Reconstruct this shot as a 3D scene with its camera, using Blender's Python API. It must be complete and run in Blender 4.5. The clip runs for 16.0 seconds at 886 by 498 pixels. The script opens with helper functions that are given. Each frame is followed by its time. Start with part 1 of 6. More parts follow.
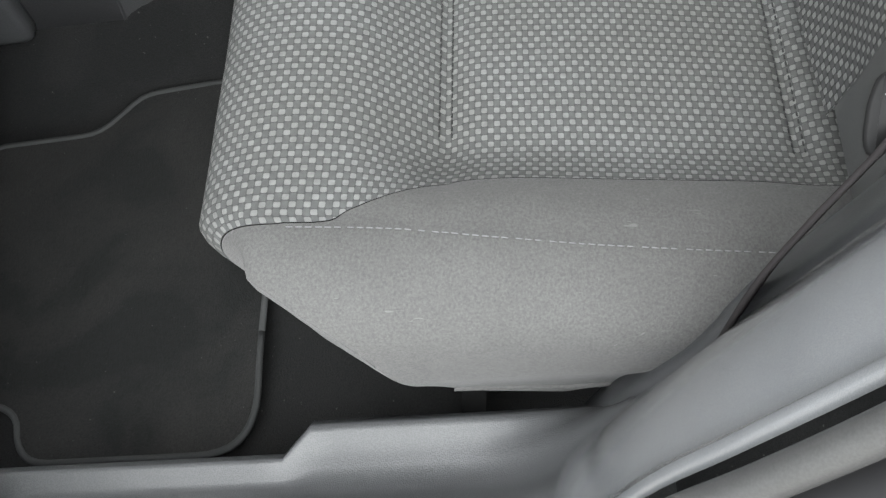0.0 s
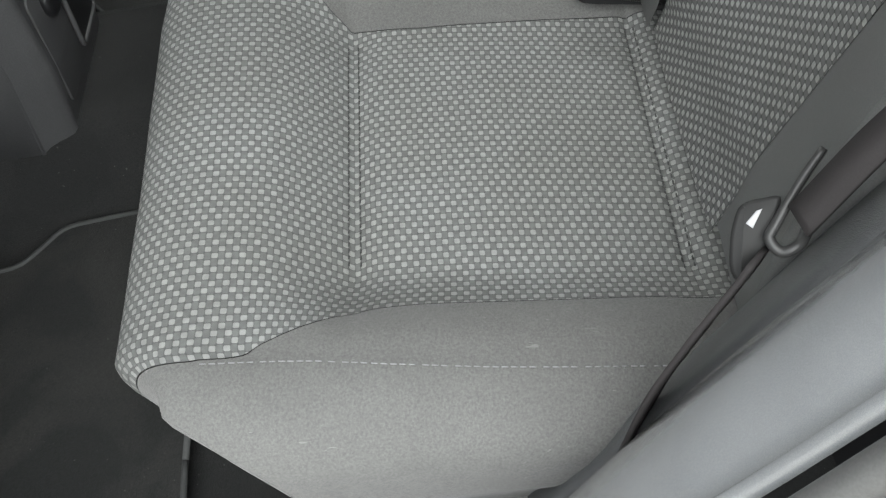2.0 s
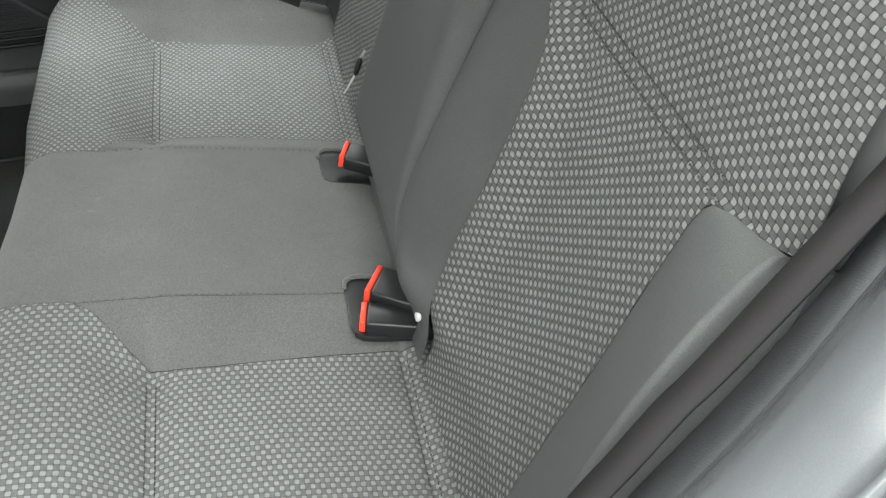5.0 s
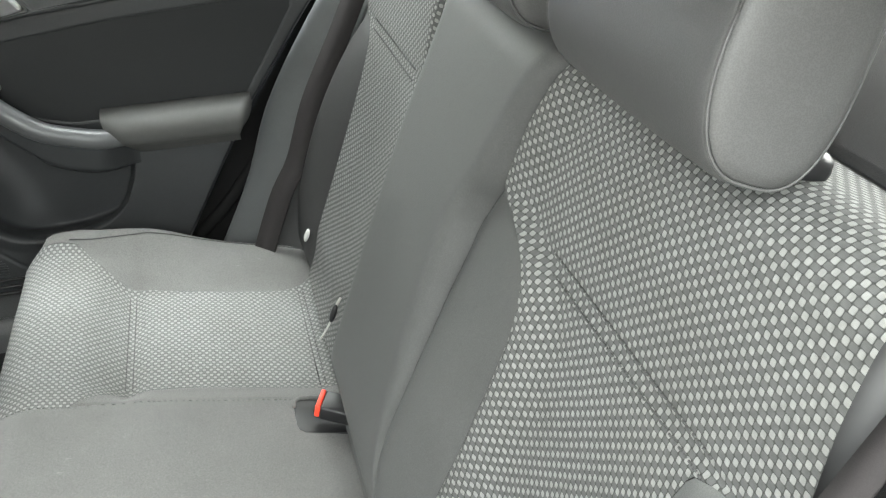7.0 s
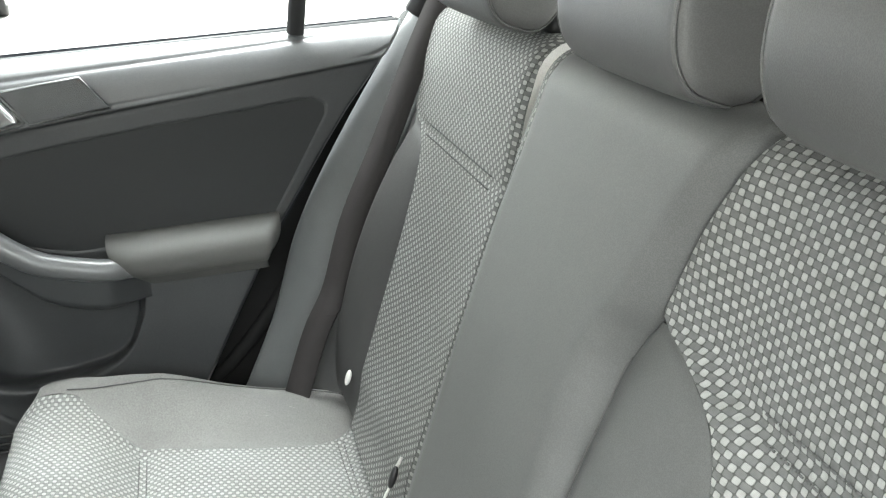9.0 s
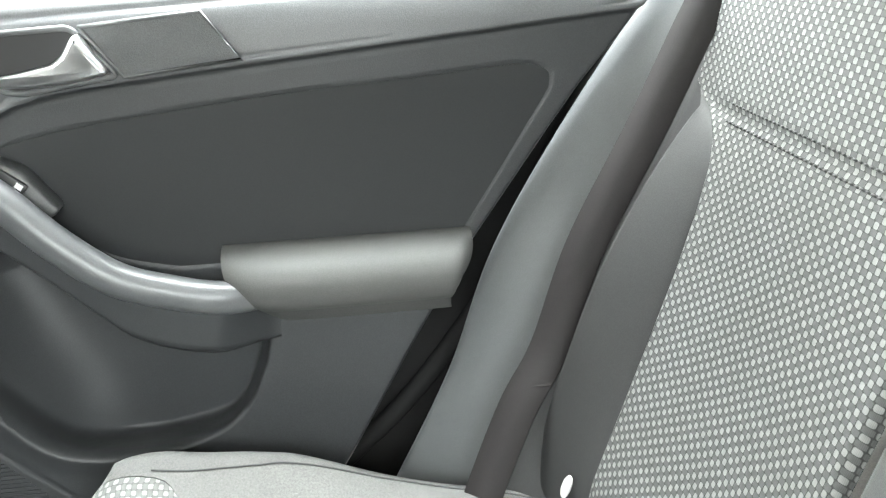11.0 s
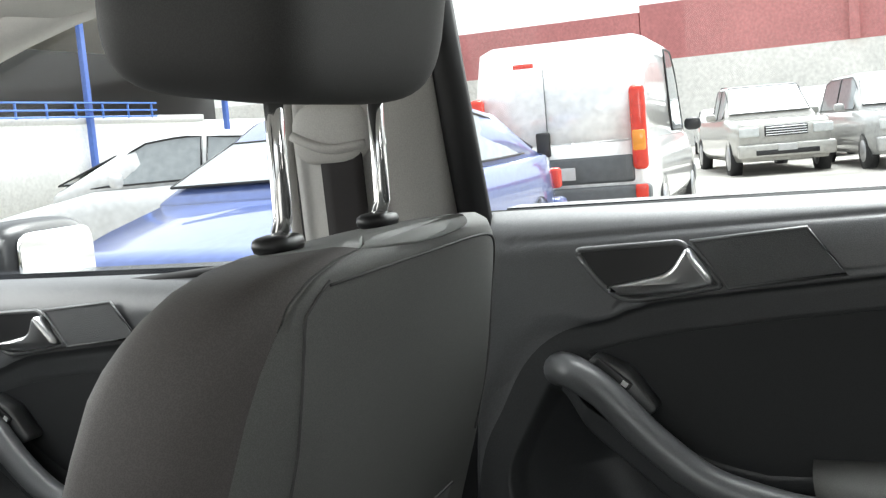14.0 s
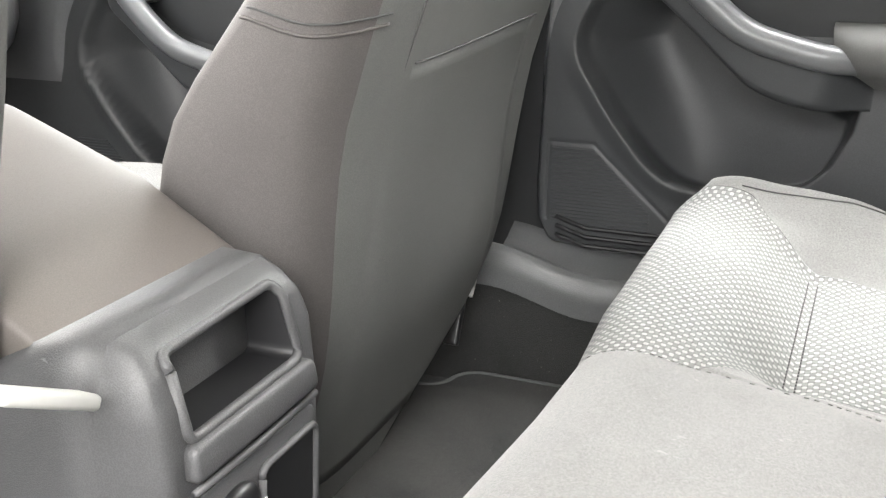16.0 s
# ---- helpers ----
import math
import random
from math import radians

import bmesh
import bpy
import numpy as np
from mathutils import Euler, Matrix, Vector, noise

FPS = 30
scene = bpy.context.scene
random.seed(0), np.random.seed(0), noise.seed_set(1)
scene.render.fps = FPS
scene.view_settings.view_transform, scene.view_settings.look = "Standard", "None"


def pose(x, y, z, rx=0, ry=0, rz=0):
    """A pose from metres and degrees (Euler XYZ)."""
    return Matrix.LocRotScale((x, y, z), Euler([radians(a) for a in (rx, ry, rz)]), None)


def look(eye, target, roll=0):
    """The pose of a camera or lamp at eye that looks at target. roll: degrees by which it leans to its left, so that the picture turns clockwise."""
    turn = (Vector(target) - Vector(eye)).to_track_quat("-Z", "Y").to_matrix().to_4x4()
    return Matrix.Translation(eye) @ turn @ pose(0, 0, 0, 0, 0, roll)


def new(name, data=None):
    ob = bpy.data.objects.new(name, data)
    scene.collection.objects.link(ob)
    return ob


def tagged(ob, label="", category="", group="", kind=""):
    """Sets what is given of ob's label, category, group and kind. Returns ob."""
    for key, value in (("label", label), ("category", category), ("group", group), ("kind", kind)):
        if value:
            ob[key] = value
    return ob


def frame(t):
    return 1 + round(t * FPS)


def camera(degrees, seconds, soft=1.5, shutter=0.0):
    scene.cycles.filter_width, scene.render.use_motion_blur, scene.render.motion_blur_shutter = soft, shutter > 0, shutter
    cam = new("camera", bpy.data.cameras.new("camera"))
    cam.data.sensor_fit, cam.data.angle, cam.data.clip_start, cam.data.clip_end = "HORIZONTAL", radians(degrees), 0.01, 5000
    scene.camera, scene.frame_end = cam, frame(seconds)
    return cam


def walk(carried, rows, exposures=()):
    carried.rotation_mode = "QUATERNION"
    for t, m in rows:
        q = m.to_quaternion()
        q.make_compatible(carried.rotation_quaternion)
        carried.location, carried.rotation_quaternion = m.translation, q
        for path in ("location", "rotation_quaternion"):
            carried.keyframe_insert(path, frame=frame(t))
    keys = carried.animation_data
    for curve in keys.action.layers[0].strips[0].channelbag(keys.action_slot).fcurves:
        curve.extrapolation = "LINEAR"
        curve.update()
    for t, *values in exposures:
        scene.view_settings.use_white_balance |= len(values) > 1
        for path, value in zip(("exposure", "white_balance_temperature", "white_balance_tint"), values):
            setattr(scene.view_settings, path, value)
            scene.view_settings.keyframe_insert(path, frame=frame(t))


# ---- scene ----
cam = camera(46.54, 16.0, soft=1.3)
PATH = [
    (0.0, (-0.9303, 0.0132, 0.8977), (-0.3900, 0.1612, 0.0693), -17.29),
    (0.5, (-0.9277, 0.0066, 0.9002), (-0.3796, 0.1458, 0.0755), -16.97),
    (1.0, (-0.9230, 0.0012, 0.9064), (-0.3574, 0.1235, 0.0908), -16.22),
    (1.5, (-0.9235, -0.0047, 0.9150), (-0.3359, 0.0968, 0.1122), -14.99),
    (2.0, (-0.9300, -0.0126, 0.9291), (-0.3149, 0.0665, 0.1446), -13.53),
    (2.5, (-0.9376, -0.0205, 0.9456), (-0.3009, 0.0347, 0.1765), -12.20),
    (3.0, (-0.9454, -0.0314, 0.9586), (-0.2854, -0.0095, 0.2077), -11.04),
    (3.5, (-0.9500, -0.0366, 0.9783), (-0.2674, -0.0545, 0.2477), -8.48),
    (4.0, (-0.9539, -0.0376, 1.0013), (-0.2419, -0.0994, 0.3018), -5.62),
    (4.5, (-0.9551, -0.0441, 1.0168), (-0.2120, -0.1394, 0.3544), -3.81),
    (4.7, (-0.9558, -0.0440, 1.0269), (-0.2036, -0.1572, 0.3778), -3.27),
    (6.8, (-0.9376, -0.0554, 1.0687), (-0.0747, -0.2457, 0.6005), -2.87),
    (7.0, (-0.9341, -0.0518, 1.0686), (-0.0629, -0.2417, 0.6159), -3.03),
    (7.5, (-0.9013, -0.0476, 1.0597), (-0.0057, -0.2290, 0.6535), -3.73),
    (8.0, (-0.8518, -0.0503, 1.0692), (0.0571, -0.2337, 0.6947), -4.14),
    (8.2, (-0.8249, -0.0477, 1.0581), (0.0840, -0.2331, 0.6846), -4.62),
    (10.3, (-0.4280, 0.0380, 0.8907), (0.5007, -0.2070, 0.6123), -1.79),
    (10.5, (-0.3758, 0.0363, 0.8825), (0.5573, -0.1836, 0.5980), -2.32),
    (11.0, (-0.2416, 0.0365, 0.8591), (0.6980, -0.0779, 0.5363), -2.34),
    (11.5, (-0.1671, 0.0376, 0.8620), (0.7700, 0.0506, 0.5132), -2.83),
    (12.0, (-0.1551, 0.0582, 0.8713), (0.7808, 0.1530, 0.5322), -2.82),
    (12.5, (-0.1892, 0.0687, 0.8746), (0.7455, 0.2524, 0.5702), -3.96),
    (13.0, (-0.2430, 0.0756, 0.8603), (0.6900, 0.3690, 0.6517), -5.17),
    (13.5, (-0.2686, 0.0793, 0.8904), (0.6629, 0.4286, 0.7883), -4.57),
    (14.0, (-0.2786, 0.0809, 0.8781), (0.6419, 0.4576, 0.7741), -4.95),
    (14.5, (-0.3018, 0.0717, 0.8320), (0.6150, 0.4140, 0.6262), -4.62),
    (15.0, (-0.3857, 0.0540, 0.7538), (0.5311, 0.3656, 0.5039), -1.57),
    (15.5, (-0.4548, 0.0575, 0.7236), (0.4457, 0.3821, 0.4341), -1.18),
    (16.0, (-0.5396, 0.0773, 0.6998), (0.3294, 0.4485, 0.3725), -0.50),
]
walk(cam, [(t, look(eye, target, roll)) for t, eye, target, roll in PATH],
     exposures=[(0.0, 1.72, 6350, 9), (2.0, 1.75, 6400, 7), (4.5, 1.95, 6400, 5), (6.8, 2.65, 6500, 4), (8.2, 3.0, 6500, 4), (10.4, 3.4, 6400, 4), (11.5, 4.2, 6400, 4), (12.4, 4.5, 6400, 5), (13.1, 4.25, 6350, 5), (13.5, 3.2, 6400, 7), (13.8, 1.65, 6450, 7), (14.1, 1.4, 6450, 7), (14.5, 0.95, 6450, 8), (15.0, 2.55, 6450, 8), (15.5, 3.5, 6600, 10), (16.0, 3.55, 6700, 11)])

# ---------------------------------------------------------------- world and light
world = bpy.data.worlds.new("overcast_sky")
scene.world = world
world.use_nodes = True
wn = world.node_tree
sky = wn.nodes.new("ShaderNodeTexSky")
sky.sky_type = "NISHITA"
sky.sun_disc = False
sky.sun_elevation = radians(73)
sky.sun_rotation = radians(112)
sky.air_density = 1.0
sky.dust_density = 3.0
sky.ozone_density = 1.0
soften = wn.nodes.new("ShaderNodeHueSaturation")
soften.inputs["Saturation"].default_value = 0.18
wn.links.new(sky.outputs[0], soften.inputs["Color"])
wn.links.new(soften.outputs[0], wn.nodes["Background"].inputs[0])
wn.nodes["Background"].inputs[1].default_value = 0.15
sun = new("sun", bpy.data.lights.new("sun", "SUN"))
sun.data.energy = 3.0
sun.data.angle = radians(40)
sun.data.color = (0.97, 0.99, 1.0)
sun.matrix_world = look((2.5, -1, 9), (0, 0, 0))


def sky_lamp(name, at, to, wide, high, power):
    """Sky light that falls through an opening of the car."""
    lamp = new(name, bpy.data.lights.new(name, "AREA"))
    lamp.data.shape = "RECTANGLE"
    lamp.data.size, lamp.data.size_y, lamp.data.energy = wide, high, power
    lamp.data.color = (1.0, 1.0, 0.975)
    lamp.matrix_world = look(at, to)
    return lamp


sky_lamp("open_door_light", (-2.6, -0.1, 2.7), (-0.2, 0.0, 0.45), 3.2, 2.6, 66)
sky_lamp("windscreen_light", (0.0, 1.75, 1.15), (0.0, 0.2, 0.5), 1.2, 0.6, 6.0)
sky_lamp("rear_window_light", (0.0, -1.25, 1.20), (0.0, 0.3, 0.5), 1.1, 0.5, 9.0)
sky_lamp("far_window_light", (3.0, -0.05, 2.4), (0.3, -0.1, 0.6), 4.0, 2.4, 58)


# ---------------------------------------------------------------- materials
def material(name, rough=0.6, metal=0.0):
    m = bpy.data.materials.new(name)
    m.use_nodes = True
    b = m.node_tree.nodes["Principled BSDF"]
    b.inputs["Roughness"].default_value = rough
    b.inputs["Metallic"].default_value = metal
    return m, m.node_tree, b


def node(nt, kind, **values):
    n = nt.nodes.new(kind)
    for key, value in values.items():
        n.inputs[key].default_value = value
    return n


def ramp(nt, source, stops):
    r = nt.nodes.new("ShaderNodeValToRGB")
    while len(r.color_ramp.elements) < len(stops):
        r.color_ramp.elements.new(0.5)
    for e, (p, c) in zip(r.color_ramp.elements, stops):
        e.position = p
        e.color = (*c, 1) if len(c) == 3 else c
    nt.links.new(source, r.inputs[0])
    return r.outputs[0]


def calc(nt, op, a, b=None):
    n = nt.nodes.new("ShaderNodeMath")
    n.operation = op
    for i, v in enumerate((a, b)):
        if v is None:
            continue
        if isinstance(v, (int, float)):
            n.inputs[i].default_value = v
        else:
            nt.links.new(v, n.inputs[i])
    return n.outputs[0]


def mix(nt, kind, fac, a, b):
    n = nt.nodes.new("ShaderNodeMix")
    n.data_type = "RGBA"
    n.blend_type = kind
    for slot, v in ((0, fac), (6, a), (7, b)):
        if isinstance(v, (int, float)):
            n.inputs[slot].default_value = v
        elif isinstance(v, tuple):
            n.inputs[slot].default_value = (*v, 1)
        else:
            nt.links.new(v, n.inputs[slot])
    return n.outputs[2]


def grain(name, color, rough=0.6, scale=900.0, depth=0.25, dist=0.0006, spread=0.25, stain=3.0, metal=0.0, kind="noise"):
    """A moulded or woven surface: fine relief, and slow changes of tone and gloss."""
    m, nt, b = material(name, rough, metal)
    co = nt.nodes.new("ShaderNodeTexCoord").outputs["Object"]
    if kind == "noise":
        fine = node(nt, "ShaderNodeTexNoise", Scale=scale, Detail=3.0)
        height = fine.outputs["Fac"]
    else:
        fine = node(nt, "ShaderNodeTexVoronoi", Scale=scale)
        height = fine.outputs["Distance"]
    nt.links.new(co, fine.inputs["Vector"])
    slow = node(nt, "ShaderNodeTexNoise", Scale=stain, Detail=5.0, Roughness=0.65)
    nt.links.new(co, slow.inputs["Vector"])
    lo = tuple(c * (1 - spread) for c in color)
    hi = tuple(min(1.0, c * (1 + spread)) for c in color)
    tone = ramp(nt, slow.outputs["Fac"], [(0.32, lo), (0.68, hi)])
    speck = ramp(nt, height, [(0.3, (0.86, 0.86, 0.86)), (0.7, (1.1, 1.1, 1.1))])
    nt.links.new(mix(nt, "MULTIPLY", 1.0, tone, speck), b.inputs["Base Color"])
    gloss = calc(nt, "ADD", calc(nt, "MULTIPLY", slow.outputs["Fac"], 0.25), rough - 0.125)
    nt.links.new(gloss, b.inputs["Roughness"])
    bump = node(nt, "ShaderNodeBump", Strength=depth, Distance=dist)
    nt.links.new(height, bump.inputs["Height"])
    nt.links.new(bump.outputs[0], b.inputs["Normal"])
    return m


def weave(name, dark, light, gap, pu=0.0089, pv=0.0122):
    """Basket-woven seat cloth: raised pale floats and darker floats in turn, by the cloth's own metres."""
    m, nt, b = material(name, 0.8)
    uv = nt.nodes.new("ShaderNodeTexCoord").outputs["UV"]
    wob = node(nt, "ShaderNodeTexNoise", Scale=60.0, Detail=2.0)
    nt.links.new(uv, wob.inputs["Vector"])
    sep = nt.nodes.new("ShaderNodeSeparateXYZ")
    nt.links.new(uv, sep.inputs[0])
    jit = calc(nt, "MULTIPLY", calc(nt, "SUBTRACT", wob.outputs["Fac"], 0.5), 0.0010)
    u = calc(nt, "MULTIPLY", calc(nt, "ADD", sep.outputs[0], jit), 2 / pu)
    v = calc(nt, "MULTIPLY", calc(nt, "ADD", sep.outputs[1], jit), 2 / pv)
    fu = calc(nt, "ABSOLUTE", calc(nt, "SUBTRACT", calc(nt, "FRACT", u), 0.5))
    fv = calc(nt, "ABSOLUTE", calc(nt, "SUBTRACT", calc(nt, "FRACT", v), 0.5))
    odd = calc(nt, "MULTIPLY", calc(nt, "FRACT", calc(nt, "MULTIPLY", calc(nt, "ADD", calc(nt, "FLOOR", u), calc(nt, "FLOOR", v)), 0.5)), 2.0)

    def float_mask(wide, long):
        """One thread float, rounded at its corners: 1 on its back, 0 in the joints."""
        r = calc(nt, "ADD", calc(nt, "POWER", calc(nt, "DIVIDE", fu, wide), 4.0), calc(nt, "POWER", calc(nt, "DIVIDE", fv, long), 4.0))
        k = nt.nodes.new("ShaderNodeMapRange")
        k.interpolation_type = "SMOOTHSTEP"
        nt.links.new(r, k.inputs[0])
        k.inputs[1].default_value, k.inputs[2].default_value = 1.25, 0.45
        return k.outputs[0]
    pale = calc(nt, "MULTIPLY", odd, float_mask(0.50, 0.41))
    deep = calc(nt, "MULTIPLY", calc(nt, "SUBTRACT", 1.0, odd), float_mask(0.47, 0.56))
    slow = node(nt, "ShaderNodeTexNoise", Scale=7.0, Detail=5.0, Roughness=0.6)
    nt.links.new(uv, slow.inputs["Vector"])
    cell = node(nt, "ShaderNodeTexNoise", Scale=160.0, Detail=1.0)
    nt.links.new(uv, cell.inputs["Vector"])
    thread = node(nt, "ShaderNodeTexWave", Scale=420.0, Distortion=1.5)
    thread.bands_direction = "Y"
    nt.links.new(uv, thread.inputs["Vector"])
    col = mix(nt, "MIX", deep, gap, dark)
    col = mix(nt, "MIX", pale, col, light)
    col = mix(nt, "MULTIPLY", 0.6, col, ramp(nt, cell.outputs["Fac"], [(0.3, (0.76, 0.76, 0.76)), (0.7, (1.2, 1.2, 1.2))]))
    col = mix(nt, "MULTIPLY", 0.5, col, ramp(nt, thread.outputs["Fac"], [(0.0, (0.75, 0.75, 0.75)), (1.0, (1.15, 1.15, 1.15))]))
    col = mix(nt, "MULTIPLY", 0.7, col, ramp(nt, slow.outputs["Fac"], [(0.3, (0.84, 0.83, 0.79)), (0.7, (1.08, 1.08, 1.08))]))
    nt.links.new(col, b.inputs["Base Color"])
    hump = calc(nt, "ADD", pale, calc(nt, "MULTIPLY", deep, 0.55))
    bump = node(nt, "ShaderNodeBump", Strength=0.5, Distance=0.0009)
    nt.links.new(hump, bump.inputs["Height"])
    nt.links.new(bump.outputs[0], b.inputs["Normal"])
    return m


def plain(name, color, rough=0.5, metal=0.0, specular=0.5):
    m, nt, b = material(name, rough, metal)
    b.inputs["Specular IOR Level"].default_value = specular
    co = nt.nodes.new("ShaderNodeTexCoord").outputs["Object"]
    slow = node(nt, "ShaderNodeTexNoise", Scale=14.0, Detail=4.0)
    nt.links.new(co, slow.inputs["Vector"])
    lo, hi = tuple(c * 0.88 for c in color), tuple(min(1.0, c * 1.1) for c in color)
    nt.links.new(ramp(nt, slow.outputs["Fac"], [(0.3, lo), (0.7, hi)]), b.inputs["Base Color"])
    return m


def glass(name, tint=(1, 1, 1)):
    m = bpy.data.materials.new(name)
    m.use_nodes = True
    nt = m.node_tree
    nt.nodes.remove(nt.nodes["Principled BSDF"])
    clear = node(nt, "ShaderNodeBsdfTransparent", Color=(*tint, 1))
    shine = node(nt, "ShaderNodeBsdfGlossy", Roughness=0.02)
    fres = node(nt, "ShaderNodeFresnel", IOR=1.45)
    mx = nt.nodes.new("ShaderNodeMixShader")
    nt.links.new(fres.outputs[0], mx.inputs[0])
    nt.links.new(clear.outputs[0], mx.inputs[1])
    nt.links.new(shine.outputs[0], mx.inputs[2])
    nt.links.new(mx.outputs[0], nt.nodes["Material Output"].inputs[0])
    return m


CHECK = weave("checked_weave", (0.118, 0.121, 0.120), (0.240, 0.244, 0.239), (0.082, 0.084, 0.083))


def lint_cloth(name, color):
    """Plain felted seat cloth: mottled short fibres, fine weave, and a few pale lint hairs."""
    m, nt, b = material(name, 0.85)
    co = nt.nodes.new("ShaderNodeTexCoord").outputs["Object"]
    fibre = node(nt, "ShaderNodeTexNoise", Scale=520.0, Detail=4.0, Roughness=0.75)
    patch = node(nt, "ShaderNodeTexNoise", Scale=9.0, Detail=6.0, Roughness=0.65)
    long = nt.nodes.new("ShaderNodeMapping")
    long.inputs["Scale"].default_value = (1.0, 0.35, 1.0)
    long.inputs["Rotation"].default_value = (0, 0, 0.6)
    nt.links.new(co, long.inputs[0])
    hair = node(nt, "ShaderNodeTexNoise", Scale=210.0, Detail=1.0, Distortion=1.2)
    for n, src in ((fibre, co), (patch, co), (hair, long.outputs[0])):
        nt.links.new(src, n.inputs["Vector"])
    tone = ramp(nt, patch.outputs["Fac"], [(0.3, tuple(c * 0.9 for c in color)), (0.7, tuple(c * 1.1 for c in color))])
    tone = mix(nt, "MULTIPLY", 1.0, tone, ramp(nt, fibre.outputs["Fac"], [(0.32, (0.74, 0.74, 0.75)), (0.68, (1.26, 1.26, 1.25))]))
    speck = ramp(nt, hair.outputs["Fac"], [(0.765, (0, 0, 0)), (0.80, (0.55, 0.55, 0.55))])
    tone = mix(nt, "MIX", speck, tone, tuple(min(1.0, c * 1.9) for c in color))
    nt.links.new(tone, b.inputs["Base Color"])
    bump = node(nt, "ShaderNodeBump", Strength=0.5, Distance=0.0008)
    nt.links.new(fibre.outputs["Fac"], bump.inputs["Height"])
    nt.links.new(bump.outputs[0], b.inputs["Normal"])
    b.inputs["Sheen Weight"].default_value = 0.15
    return m


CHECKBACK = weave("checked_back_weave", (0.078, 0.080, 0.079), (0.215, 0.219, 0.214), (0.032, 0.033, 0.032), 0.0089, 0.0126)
HEADVINYL = grain("headrest_vinyl", (0.066, 0.066, 0.066), 0.5, 1100, 0.2, 0.0004, 0.14, 5, kind="voronoi")
# front headrest's own vinyl; also the shaded tone of far bolster and fold
DEEPVINYL = grain("front_headrest_and_shaded_vinyl", (0.034, 0.034, 0.034), 0.75, 1100, 0.2, 0.0004, 0.14, 5, kind="voronoi")
CLOTH = lint_cloth("plain_seat_cloth", (0.108, 0.107, 0.104))
VINYL = grain("dark_vinyl", (0.072, 0.073, 0.072), 0.6, 1100, 0.2, 0.0004, 0.14, 5, kind="voronoi")
SEATBACK = grain("seat_back_vinyl", (0.110, 0.112, 0.107), 0.6, 1100, 0.2, 0.0004, 0.14, 5, kind="voronoi")
PLASTIC = grain("grained_plastic", (0.078, 0.080, 0.082), 0.36, 900, 0.35, 0.0005, 0.15, 4, kind="voronoi")
# near side trim: base colour lifted to read as sky-lit
SIDETRIM = grain("lit_trim_plastic", (0.160, 0.165, 0.170), 0.22, 2400, 0.12, 0.0002, 0.15, 4, kind="voronoi")
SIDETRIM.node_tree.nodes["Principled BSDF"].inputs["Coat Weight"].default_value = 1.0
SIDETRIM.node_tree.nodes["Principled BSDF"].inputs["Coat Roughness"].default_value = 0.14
# the same trim plastic in a darker tone for the less lit far side
FARTRIM = grain("shaded_trim_plastic", (0.112, 0.117, 0.119), 0.42, 1800, 0.2, 0.0003, 0.15, 4, kind="voronoi")
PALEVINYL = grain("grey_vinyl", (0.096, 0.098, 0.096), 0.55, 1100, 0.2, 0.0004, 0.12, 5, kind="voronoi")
DOORSKIN = grain("door_plastic", (0.040, 0.042, 0.044), 0.42, 1000, 0.25, 0.0004, 0.1, 4, kind="voronoi")
INSET = grain("door_inset_vinyl", (0.0195, 0.0208, 0.0222), 0.6, 1200, 0.2, 0.0003, 0.1, 4)
for skin in (DOORSKIN, INSET):
    skin.node_tree.nodes["Principled BSDF"].inputs["Specular IOR Level"].default_value = 0.36
# door plastic made paler: window light and glare on the ledge, as colour
LITUPPER = grain("lit_upper_door_plastic", (0.112, 0.115, 0.119), 0.32, 1000, 0.25, 0.0004, 0.1, 4, kind="voronoi")
# near-unlit black for the shaded gap at the far door jamb
MATTBLACK = plain("matte_black", (0.018, 0.018, 0.018), 0.9, specular=0.1)
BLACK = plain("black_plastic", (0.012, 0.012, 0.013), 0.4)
RUBBER = plain("black_rubber", (0.016, 0.016, 0.017), 0.7)


def stained_pile(name, dark, light):
    """Worn mat pile: short fibres, and large pale dried stains with soft outlines."""
    m, nt, b = material(name, 0.95)
    co = nt.nodes.new("ShaderNodeTexCoord").outputs["Object"]
    fibre = node(nt, "ShaderNodeTexNoise", Scale=620.0, Detail=3.0, Roughness=0.7)
    blot = node(nt, "ShaderNodeTexNoise", Scale=6.5, Detail=4.0, Roughness=0.5, Distortion=0.6)
    dust = node(nt, "ShaderNodeTexNoise", Scale=240.0, Detail=1.0)
    for n in (fibre, blot, dust):
        nt.links.new(co, n.inputs["Vector"])
    tone = ramp(nt, blot.outputs["Fac"], [(0.44, dark), (0.50, tuple(0.6 * a + 0.4 * c for a, c in zip(dark, light))), (0.66, light)])
    tone = mix(nt, "MULTIPLY", 1.0, tone, ramp(nt, fibre.outputs["Fac"], [(0.3, (0.6, 0.6, 0.6)), (0.7, (1.4, 1.4, 1.4))]))
    tone = mix(nt, "MIX", ramp(nt, dust.outputs["Fac"], [(0.76, (0, 0, 0)), (0.80, (0.6, 0.6, 0.6))]), tone, (0.12, 0.12, 0.115))
    nt.links.new(tone, b.inputs["Base Color"])
    bump = node(nt, "ShaderNodeBump", Strength=0.8, Distance=0.002)
    nt.links.new(fibre.outputs["Fac"], bump.inputs["Height"])
    nt.links.new(bump.outputs[0], b.inputs["Normal"])
    return m


